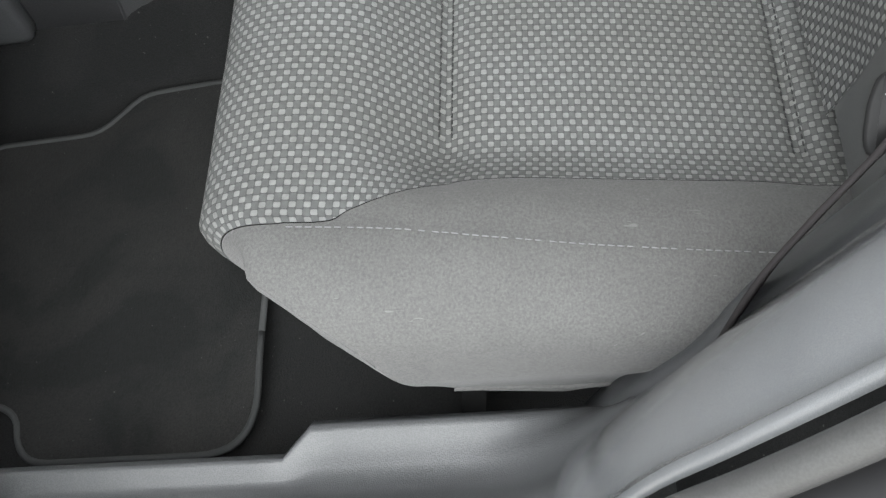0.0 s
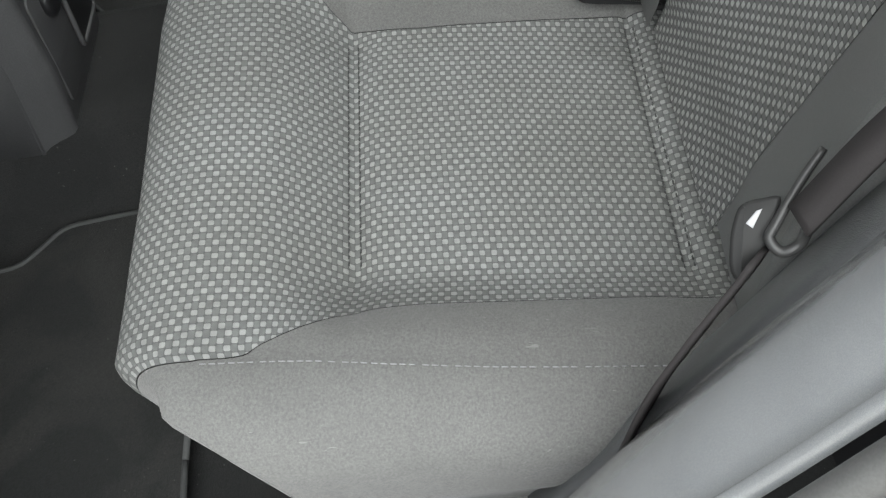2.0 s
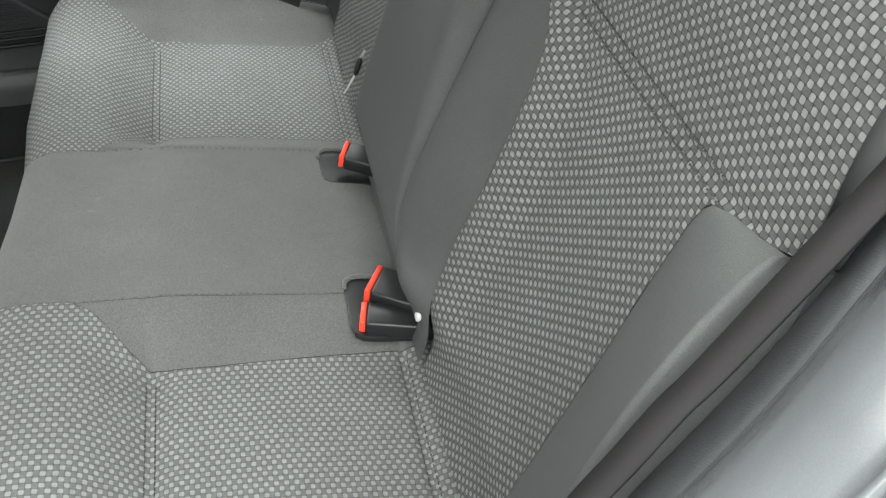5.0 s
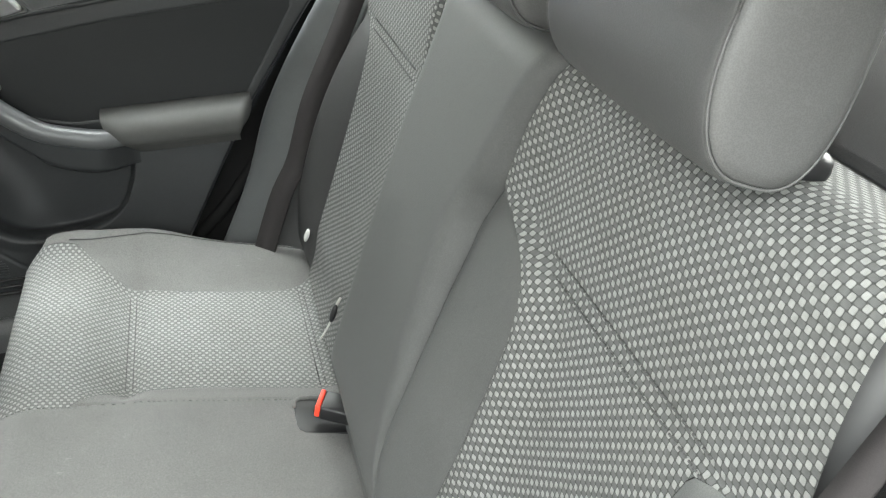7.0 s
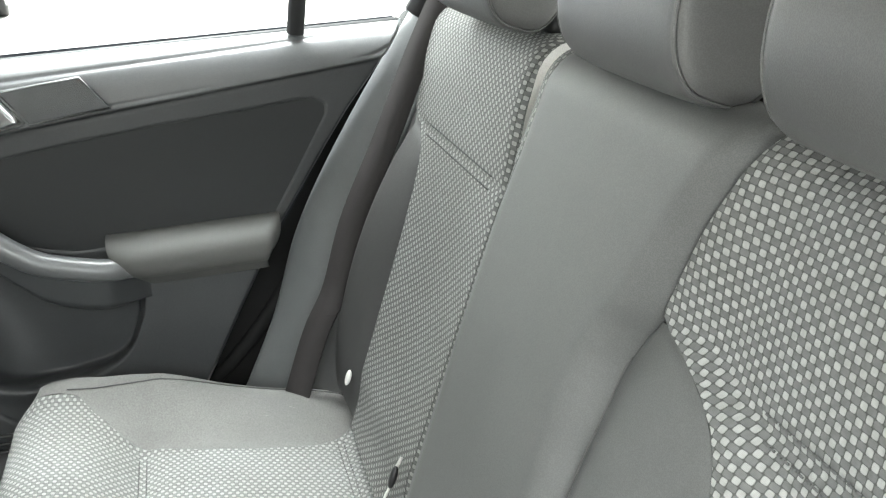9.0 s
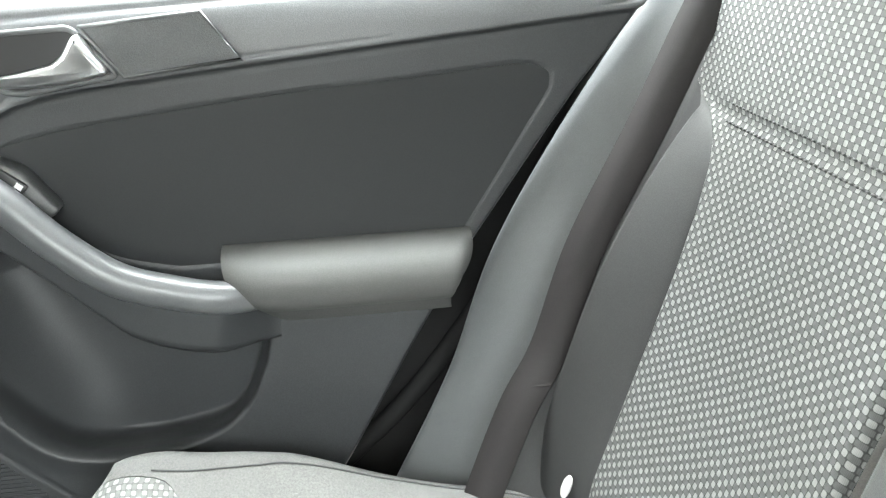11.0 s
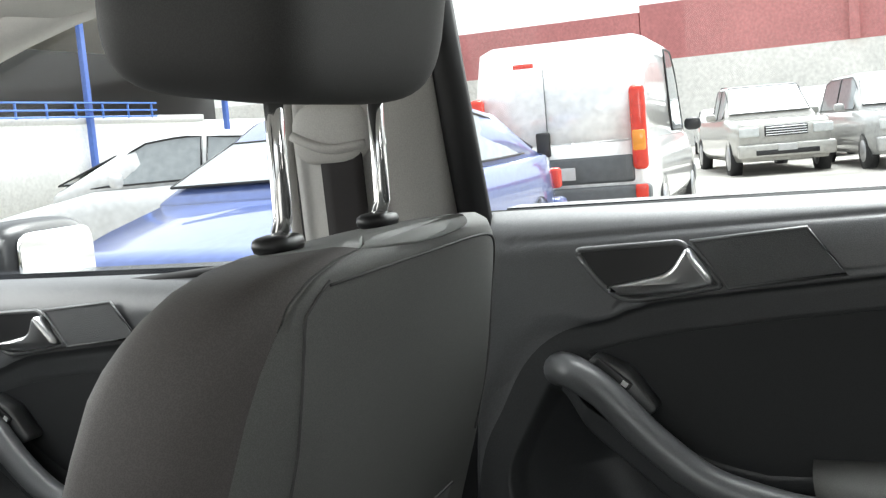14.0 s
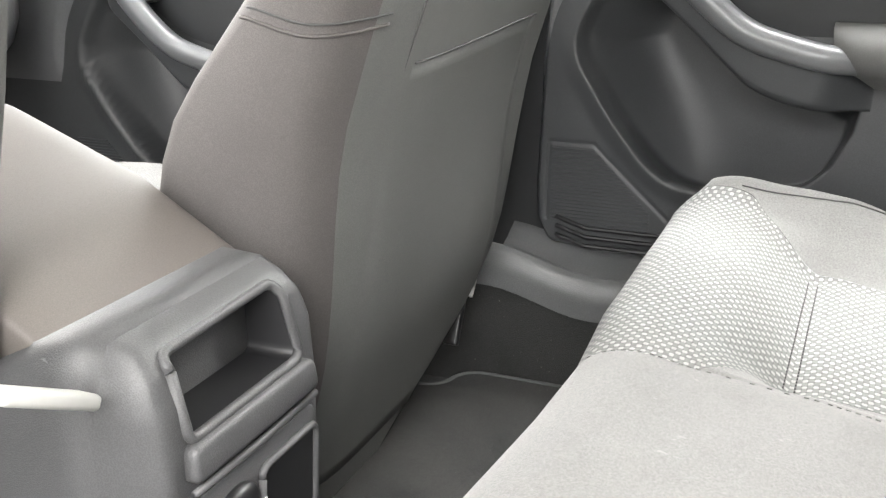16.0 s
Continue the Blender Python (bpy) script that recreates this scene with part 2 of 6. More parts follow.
CARPET = stained_pile("charcoal_carpet", (0.014, 0.0145, 0.0145), (0.022, 0.0222, 0.022))
MATCLOTH = stained_pile("floor_mat_pile", (0.012, 0.0126, 0.0124), (0.028, 0.0275, 0.0262))
WEBBING = grain("belt_webbing", (0.0265, 0.0238, 0.0243), 0.75, 1400, 0.3, 0.0003, 0.12, 12)
WEBBING.node_tree.nodes["Principled BSDF"].inputs["Specular IOR Level"].default_value = 0.25
CHROME = plain("satin_chrome", (0.86, 0.86, 0.87), 0.30, 1.0)
HANDLE = grain("satin_handle_plastic", (0.105, 0.108, 0.112), 0.34, 900, 0.1, 0.0002, 0.06, 5)
RIM = plain("moulded_rim", (0.11, 0.112, 0.115), 0.24)
STEEL = plain("bright_steel", (0.8, 0.8, 0.8), 0.08, 1.0)
RED = plain("red_button", (0.8, 0.06, 0.03), 0.35)
GREYTRIM = grain("pale_trim", (0.42, 0.41, 0.39), 0.6, 900, 0.2, 0.0003, 0.06, 4)
LINER = grain("headliner", (0.72, 0.71, 0.68), 0.9, 1200, 0.3, 0.0006, 0.05, 4)
PALETHREAD = plain("pale_seam_thread", (0.21, 0.21, 0.215), 0.7)
DARKTHREAD = plain("dark_seam_thread", (0.060, 0.060, 0.060), 0.8)
GLASS = glass("clear_glass", (0.93, 0.96, 0.95))
BEIGE = grain("armrest_vinyl", (0.118, 0.106, 0.097), 0.5, 1100, 0.15, 0.0003, 0.08, 4)
TAUPE = grain("seat_side_vinyl", (0.090, 0.083, 0.081), 0.65, 1100, 0.2, 0.0004, 0.1, 4, kind="voronoi")


for skin in (TAUPE, VINYL):
    skin.node_tree.nodes["Principled BSDF"].inputs["Specular IOR Level"].default_value = 0.3


# ---------------------------------------------------------------- building helpers
def thing(name, at, label, category, group="", kind=""):
    ob = new(name)
    ob.location = at
    return tagged(ob, label, category, group, kind)


def part(name, bm, mat, parent=None, label="", smooth=True):
    if isinstance(bm, bpy.types.Mesh):
        me = bm
    else:
        me = bpy.data.meshes.new(name)
        bm.to_mesh(me)
        bm.free()
    if not me.materials:
        me.materials.append(mat)
    if smooth:
        me.shade_smooth()
    ob = new(name, me)
    if parent is not None:
        ob.parent = parent
        if parent.type == "EMPTY":
            ob.matrix_parent_inverse = Matrix.Translation(-parent.location)
    if name == "stitching":
        tagged(ob, label, kind="stuff")
    elif label:
        ob["label"] = label
    return ob


def mesh(verts, faces, uvs=None):
    me = bpy.data.meshes.new("mesh")
    me.from_pydata([tuple(v) for v in verts], [], faces)
    if uvs is not None:
        layer = me.uv_layers.new(name="UVMap")
        flat = np.array([uvs[i] for f in faces for i in f], dtype=np.float32).ravel()
        layer.data.foreach_set("uv", flat)
    me.update()
    return me


def sheet(f, nu, nv, uv=None, flip=False, thick=0.0):
    """A surface f(u, v) over the unit square; uv gives its cloth metres; thick closes it behind."""
    P = [[Vector(f(i / nu, j / nv)) for i in range(nu + 1)] for j in range(nv + 1)]
    verts = [p for row in P for p in row]
    w = nu + 1
    faces = []
    for j in range(nv):
        for i in range(nu):
            q = (j * w + i, j * w + i + 1, (j + 1) * w + i + 1, (j + 1) * w + i)
            faces.append(q[::-1] if flip else q)
    uvs = None
    if uv:
        uvs = [uv(i / nu, j / nv) for j in range(nv + 1) for i in range(nu + 1)]
    if thick:
        me = mesh(verts, faces, uvs)
        norms = [Vector(v.normal) for v in me.vertices]
        bpy.data.meshes.remove(me)
        n = len(verts)
        verts = verts + [v - k * thick for v, k in zip(verts, norms)]
        back = [tuple(i + n for i in q[::-1]) for q in faces]
        rim = [j * w for j in range(nv + 1)] + [nv * w + i for i in range(1, nu + 1)]
        rim += [j * w + nu for j in range(nv - 1, -1, -1)] + [i for i in range(nu - 1, 0, -1)]
        side = []
        for a, b in zip(rim, rim[1:] + rim[:1]):
            side.append((a, b, b + n, a + n) if not flip else (b, a, a + n, b + n))
        faces = faces + back + side
        if uvs:
            uvs = uvs + uvs
    return mesh(verts, faces, uvs)


def loft(rings, closed=True, caps=True):
    n = len(rings[0])
    verts = [p for r in rings for p in r]
    faces = []
    for k in range(len(rings) - 1):
        for i in range(n if closed else n - 1):
            a, b = k * n + i, k * n + (i + 1) % n
            faces.append((a, b, b + n, a + n))
    if caps and closed:
        faces.append(tuple(range(n))[::-1])
        faces.append(tuple((len(rings) - 1) * n + i for i in range(n)))
    me = mesh(verts, faces)
    bm = bmesh.new()
    bm.from_mesh(me)
    bmesh.ops.recalc_face_normals(bm, faces=bm.faces[:])
    bm.to_mesh(me)
    bm.free()
    return me


def spline(pts, n):
    """n + 1 points along a smooth curve through pts."""
    p = [Vector(q) for q in pts]
    p = [p[0] * 2 - p[1]] + p + [p[-1] * 2 - p[-2]]
    out = []
    for k in range(n + 1):
        t = k / n * (len(p) - 3)
        i = min(int(t), len(p) - 4)
        t -= i
        a, b, c, d = p[i:i + 4]
        out.append(0.5 * (2 * b + (c - a) * t + (2 * a - 5 * b + 4 * c - d) * t * t + (3 * b - a - 3 * c + d) * t ** 3))
    return out


def tube(pts, radius, n=10, steps=0, squash=1.0):
    """A round bar along pts; radius is one number or one for each end."""
    line = spline(pts, steps) if steps else [Vector(p) for p in pts]
    r0, r1 = radius if isinstance(radius, tuple) else (radius, radius)
    rings = []
    up = Vector((0.13, 0.21, 1)).normalized()
    for k, p in enumerate(line):
        t = (line[min(k + 1, len(line) - 1)] - line[max(k - 1, 0)]).normalized()
        a = t.cross(up).normalized()
        b = a.cross(t)
        r = r0 + (r1 - r0) * k / (len(line) - 1)
        rings.append([p + a * (r * math.cos(2 * math.pi * i / n)) + b * (r * squash * math.sin(2 * math.pi * i / n)) for i in range(n)])
    return loft(rings)


def box(size, at, bevel=0.004, seg=2, turn=None):
    bm = bmesh.new()
    bmesh.ops.create_cube(bm, size=1)
    bmesh.ops.scale(bm, vec=size, verts=bm.verts)
    if bevel:
        bmesh.ops.bevel(bm, geom=bm.edges[:], offset=bevel, segments=seg, profile=0.5, affect="EDGES")
    if turn:
        bmesh.ops.transform(bm, matrix=turn, verts=bm.verts)
    bmesh.ops.translate(bm, vec=at, verts=bm.verts)
    me = bpy.data.meshes.new("box")
    bm.to_mesh(me)
    bm.free()
    return me


def plate(outline, to3, depth, bevel=0.003):
    """A flat outline given thickness: to3(a, b, h) places it; h runs from 0 to depth."""
    bm = bmesh.new()
    low = [bm.verts.new(to3(a, b, 0)) for a, b in outline]
    high = [bm.verts.new(to3(a, b, depth)) for a, b in outline]
    n = len(outline)
    bm.faces.new(low[::-1])
    top = bm.faces.new(high)
    for i in range(n):
        bm.faces.new((low[i], low[(i + 1) % n], high[(i + 1) % n], high[i]))
    bmesh.ops.recalc_face_normals(bm, faces=bm.faces[:])
    if bevel:
        bmesh.ops.bevel(bm, geom=list(top.edges), offset=bevel, segments=2, profile=0.5, affect="EDGES")
    me = bpy.data.meshes.new("plate")
    bm.to_mesh(me)
    bm.free()
    return me


def rounded(outline, r, n=4):
    """An outline with its corners rounded; r is one radius or one for each corner."""
    out = []
    m = len(outline)
    for i in range(m):
        rad = r[i] if isinstance(r, (list, tuple)) else r
        p = Vector(outline[i])
        a, b = Vector(outline[i - 1]) - p, Vector(outline[(i + 1) % m]) - p
        if rad <= 0:
            out.append((p.x, p.y))
            continue
        la, lb = min(rad, a.length * 0.48), min(rad, b.length * 0.48)
        a, b = p + a.normalized() * la, p + b.normalized() * lb
        for k in range(n + 1):
            t = k / n
            q = a * (1 - t) ** 2 + p * (2 * t * (1 - t)) + b * t * t
            out.append((q.x, q.y))
    return out


def ease(x, a, b):
    t = min(1.0, max(0.0, (x - a) / (b - a)))
    return t * t * (3 - 2 * t)


def along(x, table):
    """A smooth-enough run through a table of (x, value)."""
    if x <= table[0][0]:
        return table[0][1]
    for (a, va), (b, vb) in zip(table, table[1:]):
        if x <= b:
            return va + (vb - va) * (x - a) / (b - a)
    return table[-1][1]


def blob(at, size, power=3.0, nu=28, nv=18, turn=None, shape=None):
    """A rounded cushion form; shape(p) may bend it."""
    def f(u, v):
        a, b = 2 * math.pi * u, math.pi * (v - 0.5)
        def s(x):
            return math.copysign(abs(x) ** (2 / power), x)
        p = Vector((s(math.cos(b)) * s(math.cos(a)), s(math.cos(b)) * s(math.sin(a)), s(math.sin(b))))
        p = Vector((p.x * size[0] / 2, p.y * size[1] / 2, p.z * size[2] / 2))
        if shape:
            p = Vector(shape(p))
        if turn:
            p = turn @ p
        return p + Vector(at)
    return sheet(f, nu, nv)


def stitches(pts, length=0.0035, gap=0.0025, r=0.0006, lift=(0, 0, 0.0006)):
    """A row of thread stitches along a line, joined into one mesh."""
    verts, faces = [], []
    pts = [Vector(p) for p in pts]
    carry = 0.0
    for a, b in zip(pts, pts[1:]):
        d = b - a
        if d.length < 1e-6:
            continue
        t = d.normalized()
        s = t.cross(Vector((0.1, 0.05, 1))).normalized()
        w = s.cross(t)
        x = carry
        while x + length < d.length:
            p, q = a + t * x + Vector(lift), a + t * (x + length) + Vector(lift)
            base = len(verts)
            for e in (p, q):
                verts += [e + s * r, e + w * r * 1.4, e - s * r, e - w * r]
            for i in range(4):
                faces.append((base + i, base + (i + 1) % 4, base + 4 + (i + 1) % 4, base + 4 + i))
            faces += [(base, base + 3, base + 2, base + 1), (base + 4, base + 5, base + 6, base + 7)]
            x += length + gap
        carry = max(0.0, x - d.length)
    return mesh(verts, faces)

# ---------------------------------------------------------------- cabin shell
FLOOR = 0.09
GROUND = -0.27


def wall(name, me, mat, label, smooth=False):
    return tagged(part(name, me, mat, None, "", smooth), label, name.split("_")[0], kind="structure")


def cabin_floor():
    """Carpet with the raised tunnel down the middle."""
    def f(u, v):
        x, y = -0.66 + 1.32 * u, -0.25 + 1.75 * v
        hump = 0.10 * (1 - ease(abs(x), 0.09, 0.19))
        dip = 0.012 * noise.noise((x * 9, y * 9, 0.0)) * 0.4
        return (x, y, FLOOR - 0.012 + hump + dip)
    wall("floor", sheet(f, 60, 50, thick=0.02), CARPET, "charcoal carpeted cabin floor with a raised tunnel", True)
    wall("floor_pan", box((1.5, 3.6, 0.06), (0, 0.3, 0.02), 0.0), BLACK, "black steel floor pan under the carpet")
    # carpeted riser under the bench
    wall("riser", sheet(lambda u, v: (-0.58 + 1.16 * u, 0.14 - 0.03 * v, FLOOR - 0.01 + 0.2 * v), 10, 4, thick=0.02, flip=True), CARPET, "charcoal carpet riser below the rear bench")


def sill(side):
    """Plastic scuff plate along the door opening, with a raised ridge on its inner edge."""
    prof = [(0.634, 0.150), (0.638, 0.180), (0.645, 0.198), (0.652, 0.204), (0.660, 0.200), (0.668, 0.196), (0.680, 0.203), (0.70, 0.222), (0.728, 0.226), (0.745, 0.215), (0.752, 0.18), (0.755, 0.08)]
    def f(u, v):
        y = 1.25 - (1.27 if side < 0 else 1.16) * v
        k = u * (len(prof) - 1)
        i = min(int(k), len(prof) - 2)
        x = prof[i][0] + (prof[i + 1][0] - prof[i][0]) * (k - i)
        z = prof[i][1] + (prof[i + 1][1] - prof[i][1]) * (k - i)
        ridge = ease(y, 0.236, 0.248)
        x -= 0.024 * (1 - ridge) * (1 - ease(x, 0.648, 0.676))
        z += 0.006 * (1 - ridge) * math.exp(-((x - 0.630) / 0.010) ** 2)
        swell = 0.10 * (1 - ease(y, -0.02, 0.13)) ** 2
        if side > 0:
            swell = 0.0
            z += 0.036 + 0.03 * ease(y, 0.38, 0.52)
        return (side * x, y, z + swell * ease(x, 0.62, 0.66))
    ob = wall("sill_trim", sheet(f, 33, 60, flip=side > 0), PLASTIC, "grey grained plastic sill trim along the door opening", True)
    wall("sill_carpet", sheet(lambda u, v: (side * (0.622 + 0.02 * v), 1.25 - 1.22 * u, 0.065 + (0.11 if side < 0 else 0.15) * v), 20, 4, thick=0.01, flip=side < 0), CARPET, "charcoal carpet turned up against the sill")
    # rubber seal and painted step outside it
    line = [(side * (0.765 if side < 0 else 0.793), y, z) for y, z in ((1.2, 0.215), (0.4, 0.215), (0.1, 0.235), (0.0, 0.29), (-0.10, 0.40), (-0.22, 0.58), (-0.34, 0.80))]
    # far seal takes the matte black, so it sinks into the jamb's shade
    tagged(part("door_seal", tube(line, 0.011, 8, 40), RUBBER if side < 0 else MATTBLACK), "black rubber door seal round the opening", "seal", kind="structure")
    wall("step_panel", sheet(lambda u, v: (side * (0.77 + 0.09 * u), 1.2 - 1.3 * v, 0.20 - 0.10 * u * u), 6, 12, thick=0.012, flip=side < 0), plain("dark_paint", (0.012, 0.012, 0.014), 0.25), "dark painted body step below the door", True)


def wheelhouse(side):
    """Moulded side trim between the door opening and the seat."""
    inner = [(0.628, 0.050, 0.150), (0.645, 0.018, 0.235), (0.646, -0.046, 0.310), (0.650, -0.100, 0.375), (0.652, -0.160, 0.470), (0.650, -0.205, 0.545), (0.642, -0.262, 0.655), (0.645, -0.315, 0.76), (0.66, -0.36, 0.84)]
    if side < 0:
        inner[2:6] = [(0.642, -0.038, 0.310), (0.638, -0.084, 0.375), (0.640, -0.140, 0.470), (0.642, -0.187, 0.545)]
    outer = [(0.758, 0.060, 0.215), (0.760, 0.030, 0.250), (0.758, -0.010, 0.310), (0.756, -0.045, 0.375), (0.752, -0.095, 0.470), (0.750, -0.140, 0.545), (0.746, -0.220, 0.655), (0.742, -0.290, 0.760), (0.735, -0.34, 0.84)]
    if side < 0:
        outer = [(0.762, 0.085, 0.235), (0.757, 0.040, 0.312), (0.750, 0.000, 0.372), (0.748, -0.043, 0.420), (0.745, -0.100, 0.485), (0.744, -0.150, 0.555), (0.742, -0.225, 0.655), (0.740, -0.290, 0.760), (0.735, -0.34, 0.84)]
    n = 40
    a, b = spline(inner, n), spline(outer, n)
    if side < 0:
        band = [(-0.772, 0.095, 0.235), (-0.770, 0.030, 0.335), (-0.767, -0.010, 0.388), (-0.766, -0.050, 0.430), (-0.764, -0.097, 0.485), (-0.762, -0.15, 0.56), (-0.76, -0.22, 0.66), (-0.75, -0.33, 0.82)]
        tagged(part("door_seal", tube(band, 0.010, 12, 40), grain("seal_rubber", (0.065, 0.065, 0.064), 0.45, 700, 0.2, 0.0004, 0.15, 8)), "grey rubber door seal beside the trim", "seal", kind="structure")
        lip = [(x - 0.022, y - 0.004, z - 0.035) for x, y, z in band]
        tagged(part("jamb_edge", tube(lip, 0.003, 8, 40), GREYTRIM), "pale weld edge in the black door jamb", "trim", kind="structure")
    def f(u, v):
        p, q = a[round(v * n)], b[round(v * n)]
        r = p.lerp(q, u)
        swell = 0.016 * math.sin(math.pi * min(1.0, u * 1.1)) * (0.3 + 0.7 * math.sin(math.pi * v))
        lip = 0.014 * math.exp(-((u - 0.93) / 0.04) ** 2)
        return (side * (r.x - swell * 0.5), r.y + swell, r.z + swell * 0.4 + lip)
    if side > 0:
        a = spline([(0.632, -0.060, 0.255), (0.650, -0.145, 0.40), (0.655, -0.218, 0.53), (0.652, -0.290, 0.665), (0.66, -0.38, 0.84)], n)
        b = spline([(0.692, -0.014, 0.262), (0.694, -0.085, 0.40), (0.698, -0.136, 0.53), (0.711, -0.220, 0.665), (0.728, -0.350, 0.84)], n)
        def f(u, v):
            p, q = a[round(v * n)], b[round(v * n)]
            roll = 0.040 * (1 - 0.6 * ease(v, 0.45, 0.85))
            if u < 0.6:
                k = u / 0.6
                r = p.lerp(q, k)
                swell = 0.012 * math.sin(math.pi * 0.62 * k)
                return (r.x - 0.4 * swell, r.y + 0.8 * swell, r.z + 0.3 * swell)
            k = (u - 0.6) / 0.4 * math.pi / 2
            swell = 0.012 * math.sin(math.pi * 0.62)
            return (q.x - 0.4 * swell + 1.1 * roll * math.sin(k), q.y + 0.8 * swell - roll * (1 - math.cos(k)), q.z + 0.3 * swell - 0.3 * roll * (1 - math.cos(k)))
    # lit copy of the plastic near, shaded copy far
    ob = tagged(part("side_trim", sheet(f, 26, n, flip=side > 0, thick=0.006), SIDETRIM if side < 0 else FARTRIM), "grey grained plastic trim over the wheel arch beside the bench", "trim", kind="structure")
    def jamb(u, v):
        q = b[round(v * n)]
        if side > 0:
            p = Vector(f(1.0, v))
            return (p.x + 0.14 * u, p.y + 0.02 * u, p.z - 0.05 * u)
        return (side * (q.x + 0.012 + 0.16 * u), q.y + 0.06 * u, q.z - 0.02 - 0.16 * u)
    # dark sheet in place of the shadow between door edge and trim
    tagged(part("jamb_shade_sheet", sheet(jamb, 6, n, flip=side > 0, thick=0.006), RUBBER if side < 0 else MATTBLACK), "black sheet standing for the shade in the door jamb behind the side trim", "jamb", kind="structure")
    def back_fold(u, v):
        p = a[round(v * n)]
        return (side * (p.x - 0.10 * u), p.y - 0.02 * u - 0.10 * u * u, p.z - 0.01 * u)
    # far fold is coloured dark for the shade beside the belt
    tagged(part("side_trim_fold", sheet(back_fold, 8, n, flip=side < 0, thick=0.004), PLASTIC if side < 0 else DEEPVINYL), "plastic fold of the side trim behind the belt, coloured as shaded on the far side", "trim", kind="structure")
    return ob


def pillars_and_roof():
    # roof lining and outer skin
    def liner(u, v):
        x, y = -0.60 + 1.2 * u, -1.0 + 2.2 * v
        return (x, y, 1.17 - 0.10 * (x / 0.6) ** 4 - 0.10 * ((y - 0.2) / 1.2) ** 2)
    wall("ceiling", sheet(liner, 24, 30, thick=0.03, flip=True), LINER, "pale grey cloth headliner", True)
    paint = plain("dark_body_paint", (0.015, 0.016, 0.02), 0.2)
    for s in (-1, 1):
        wall("roof_rail", tube([(s * 0.62, y, z) for y, z in ((1.15, 1.0), (0.8, 1.09), (0.3, 1.13), (-0.2, 1.11), (-0.55, 1.04), (-0.8, 0.95))], 0.045, 10, 30), LINER, "pale lined roof rail over the doors", True)
        # B pillar: padded trim inside, black sash outside
        wall("pillar_trim", loft([[(s * (x - 0.10 * (z - 0.78)), y - 0.03 * (z - 0.78), z) for x, y in ((0.690, 0.458), (0.668, 0.468), (0.655, 0.50), (0.650, 0.54), (0.655, 0.59), (0.672, 0.625), (0.70, 0.632), (0.72, 0.62), (0.72, 0.46))]
                                  for z in (0.70, 0.78, 0.86, 0.94, 1.02, 1.12)]), GREYTRIM, "pale grey upper trim of the door pillar", True)
        # lower pillar trim: the shadow between seat and door is in its dark colour
        wall("pillar_base", loft([[(s * x, y + 0.06 * (0.7 - z), z) for x, y in ((0.80, 0.430), (0.705, 0.430), (0.700, 0.478), (0.668, 0.482), (0.650, 0.50), (0.645, 0.55), (0.655, 0.60), (0.68, 0.62), (0.80, 0.63))]
                                  for z in (0.10, 0.25, 0.45, 0.60, 0.705)]), grain("shaded_pillar_plastic", (0.020, 0.021, 0.022), 0.6, 900, 0.3, 0.0004, 0.12, 5), "lower trim of the door pillar, coloured dark as in shade", True)
        belt = thing("front_seat_belt", (s * 0.645, 0.55, 0.8), "dark front seat belt running into a pale pillar cover", "seat belt", "front seat belts")
        part("webbing", sheet(lambda u, v: (s * (0.6455 - 0.012 * v), 0.577 - 0.046 * u, 0.60 + 0.28 * v), 4, 12, flip=s > 0, thick=0.002), WEBBING, belt, "dark woven webbing")
        me = blob((s * 0.638, 0.565, 0.895), (0.022, 0.085, 0.062), 3, 24, 14)
        part("guide_cover", me, GREYTRIM, belt, "pale grey height adjuster cover")
        part("guide_lip", tube([(s * 0.630, 0.605, 0.895), (s * 0.626, 0.565, 0.880), (s * 0.630, 0.525, 0.882)], 0.005, 8, 10), GREYTRIM, belt)
        wall("pillar_seal", tube([(s * 0.664, 0.627, 0.72), (s * 0.650, 0.622, 0.86), (s * 0.630, 0.60, 1.08)], 0.006, 8, 16), GREYTRIM, "pale seal along the pillar trim", True)
        # C pillar and quarter
        wall("quarter_trim", loft([[(s * x, y, z) for x, y in pts] for z, pts in (
            (0.80, ((0.64, -0.36), (0.60, -0.50), (0.58, -0.85), (0.72, -0.85), (0.74, -0.36))),
            (0.95, ((0.62, -0.42), (0.58, -0.55), (0.56, -0.85), (0.68, -0.85), (0.70, -0.42))),
            (1.08, ((0.58, -0.34), (0.55, -0.50), (0.53, -0.80), (0.62, -0.80), (0.65, -0.34))))]), GREYTRIM, "pale grey trim of the rear roof pillar", True)
        wall("body_side", sheet(lambda u, v: (s * (0.80 + 0.05 * math.sin(math.pi * v)), -0.36 - 0.9 * u, 0.0 + 0.82 * v), 10, 10, thick=0.02, flip=s < 0), paint, "dark painted rear wing of the car", True)
    # parcel shelf, rear window, bulkheads
    wall("parcel_shelf", box((1.24, 0.62, 0.03), (0, -0.74, 0.80), 0.008), grain("shelf_felt", (0.03, 0.03, 0.031), 0.95, 800, 0.5, 0.001), "dark felt parcel shelf behind the bench", True)
    wall("bulkhead", box((1.36, 0.03, 0.78), (0, -0.44, 0.42), 0.0), BLACK, "black panel behind the seat back")
    wall("dashboard", blob((0, 1.42, 0.62), (1.36, 0.5, 0.42), 4), PLASTIC, "dark grained dashboard", True)
    wall("front_bulkhead", box((1.4, 0.04, 0.7), (0, 1.55, 0.4), 0.0), BLACK, "black front bulkhead")


cabin_floor()
for side in (-1, 1):
    sill(side)
    wheelhouse(side)
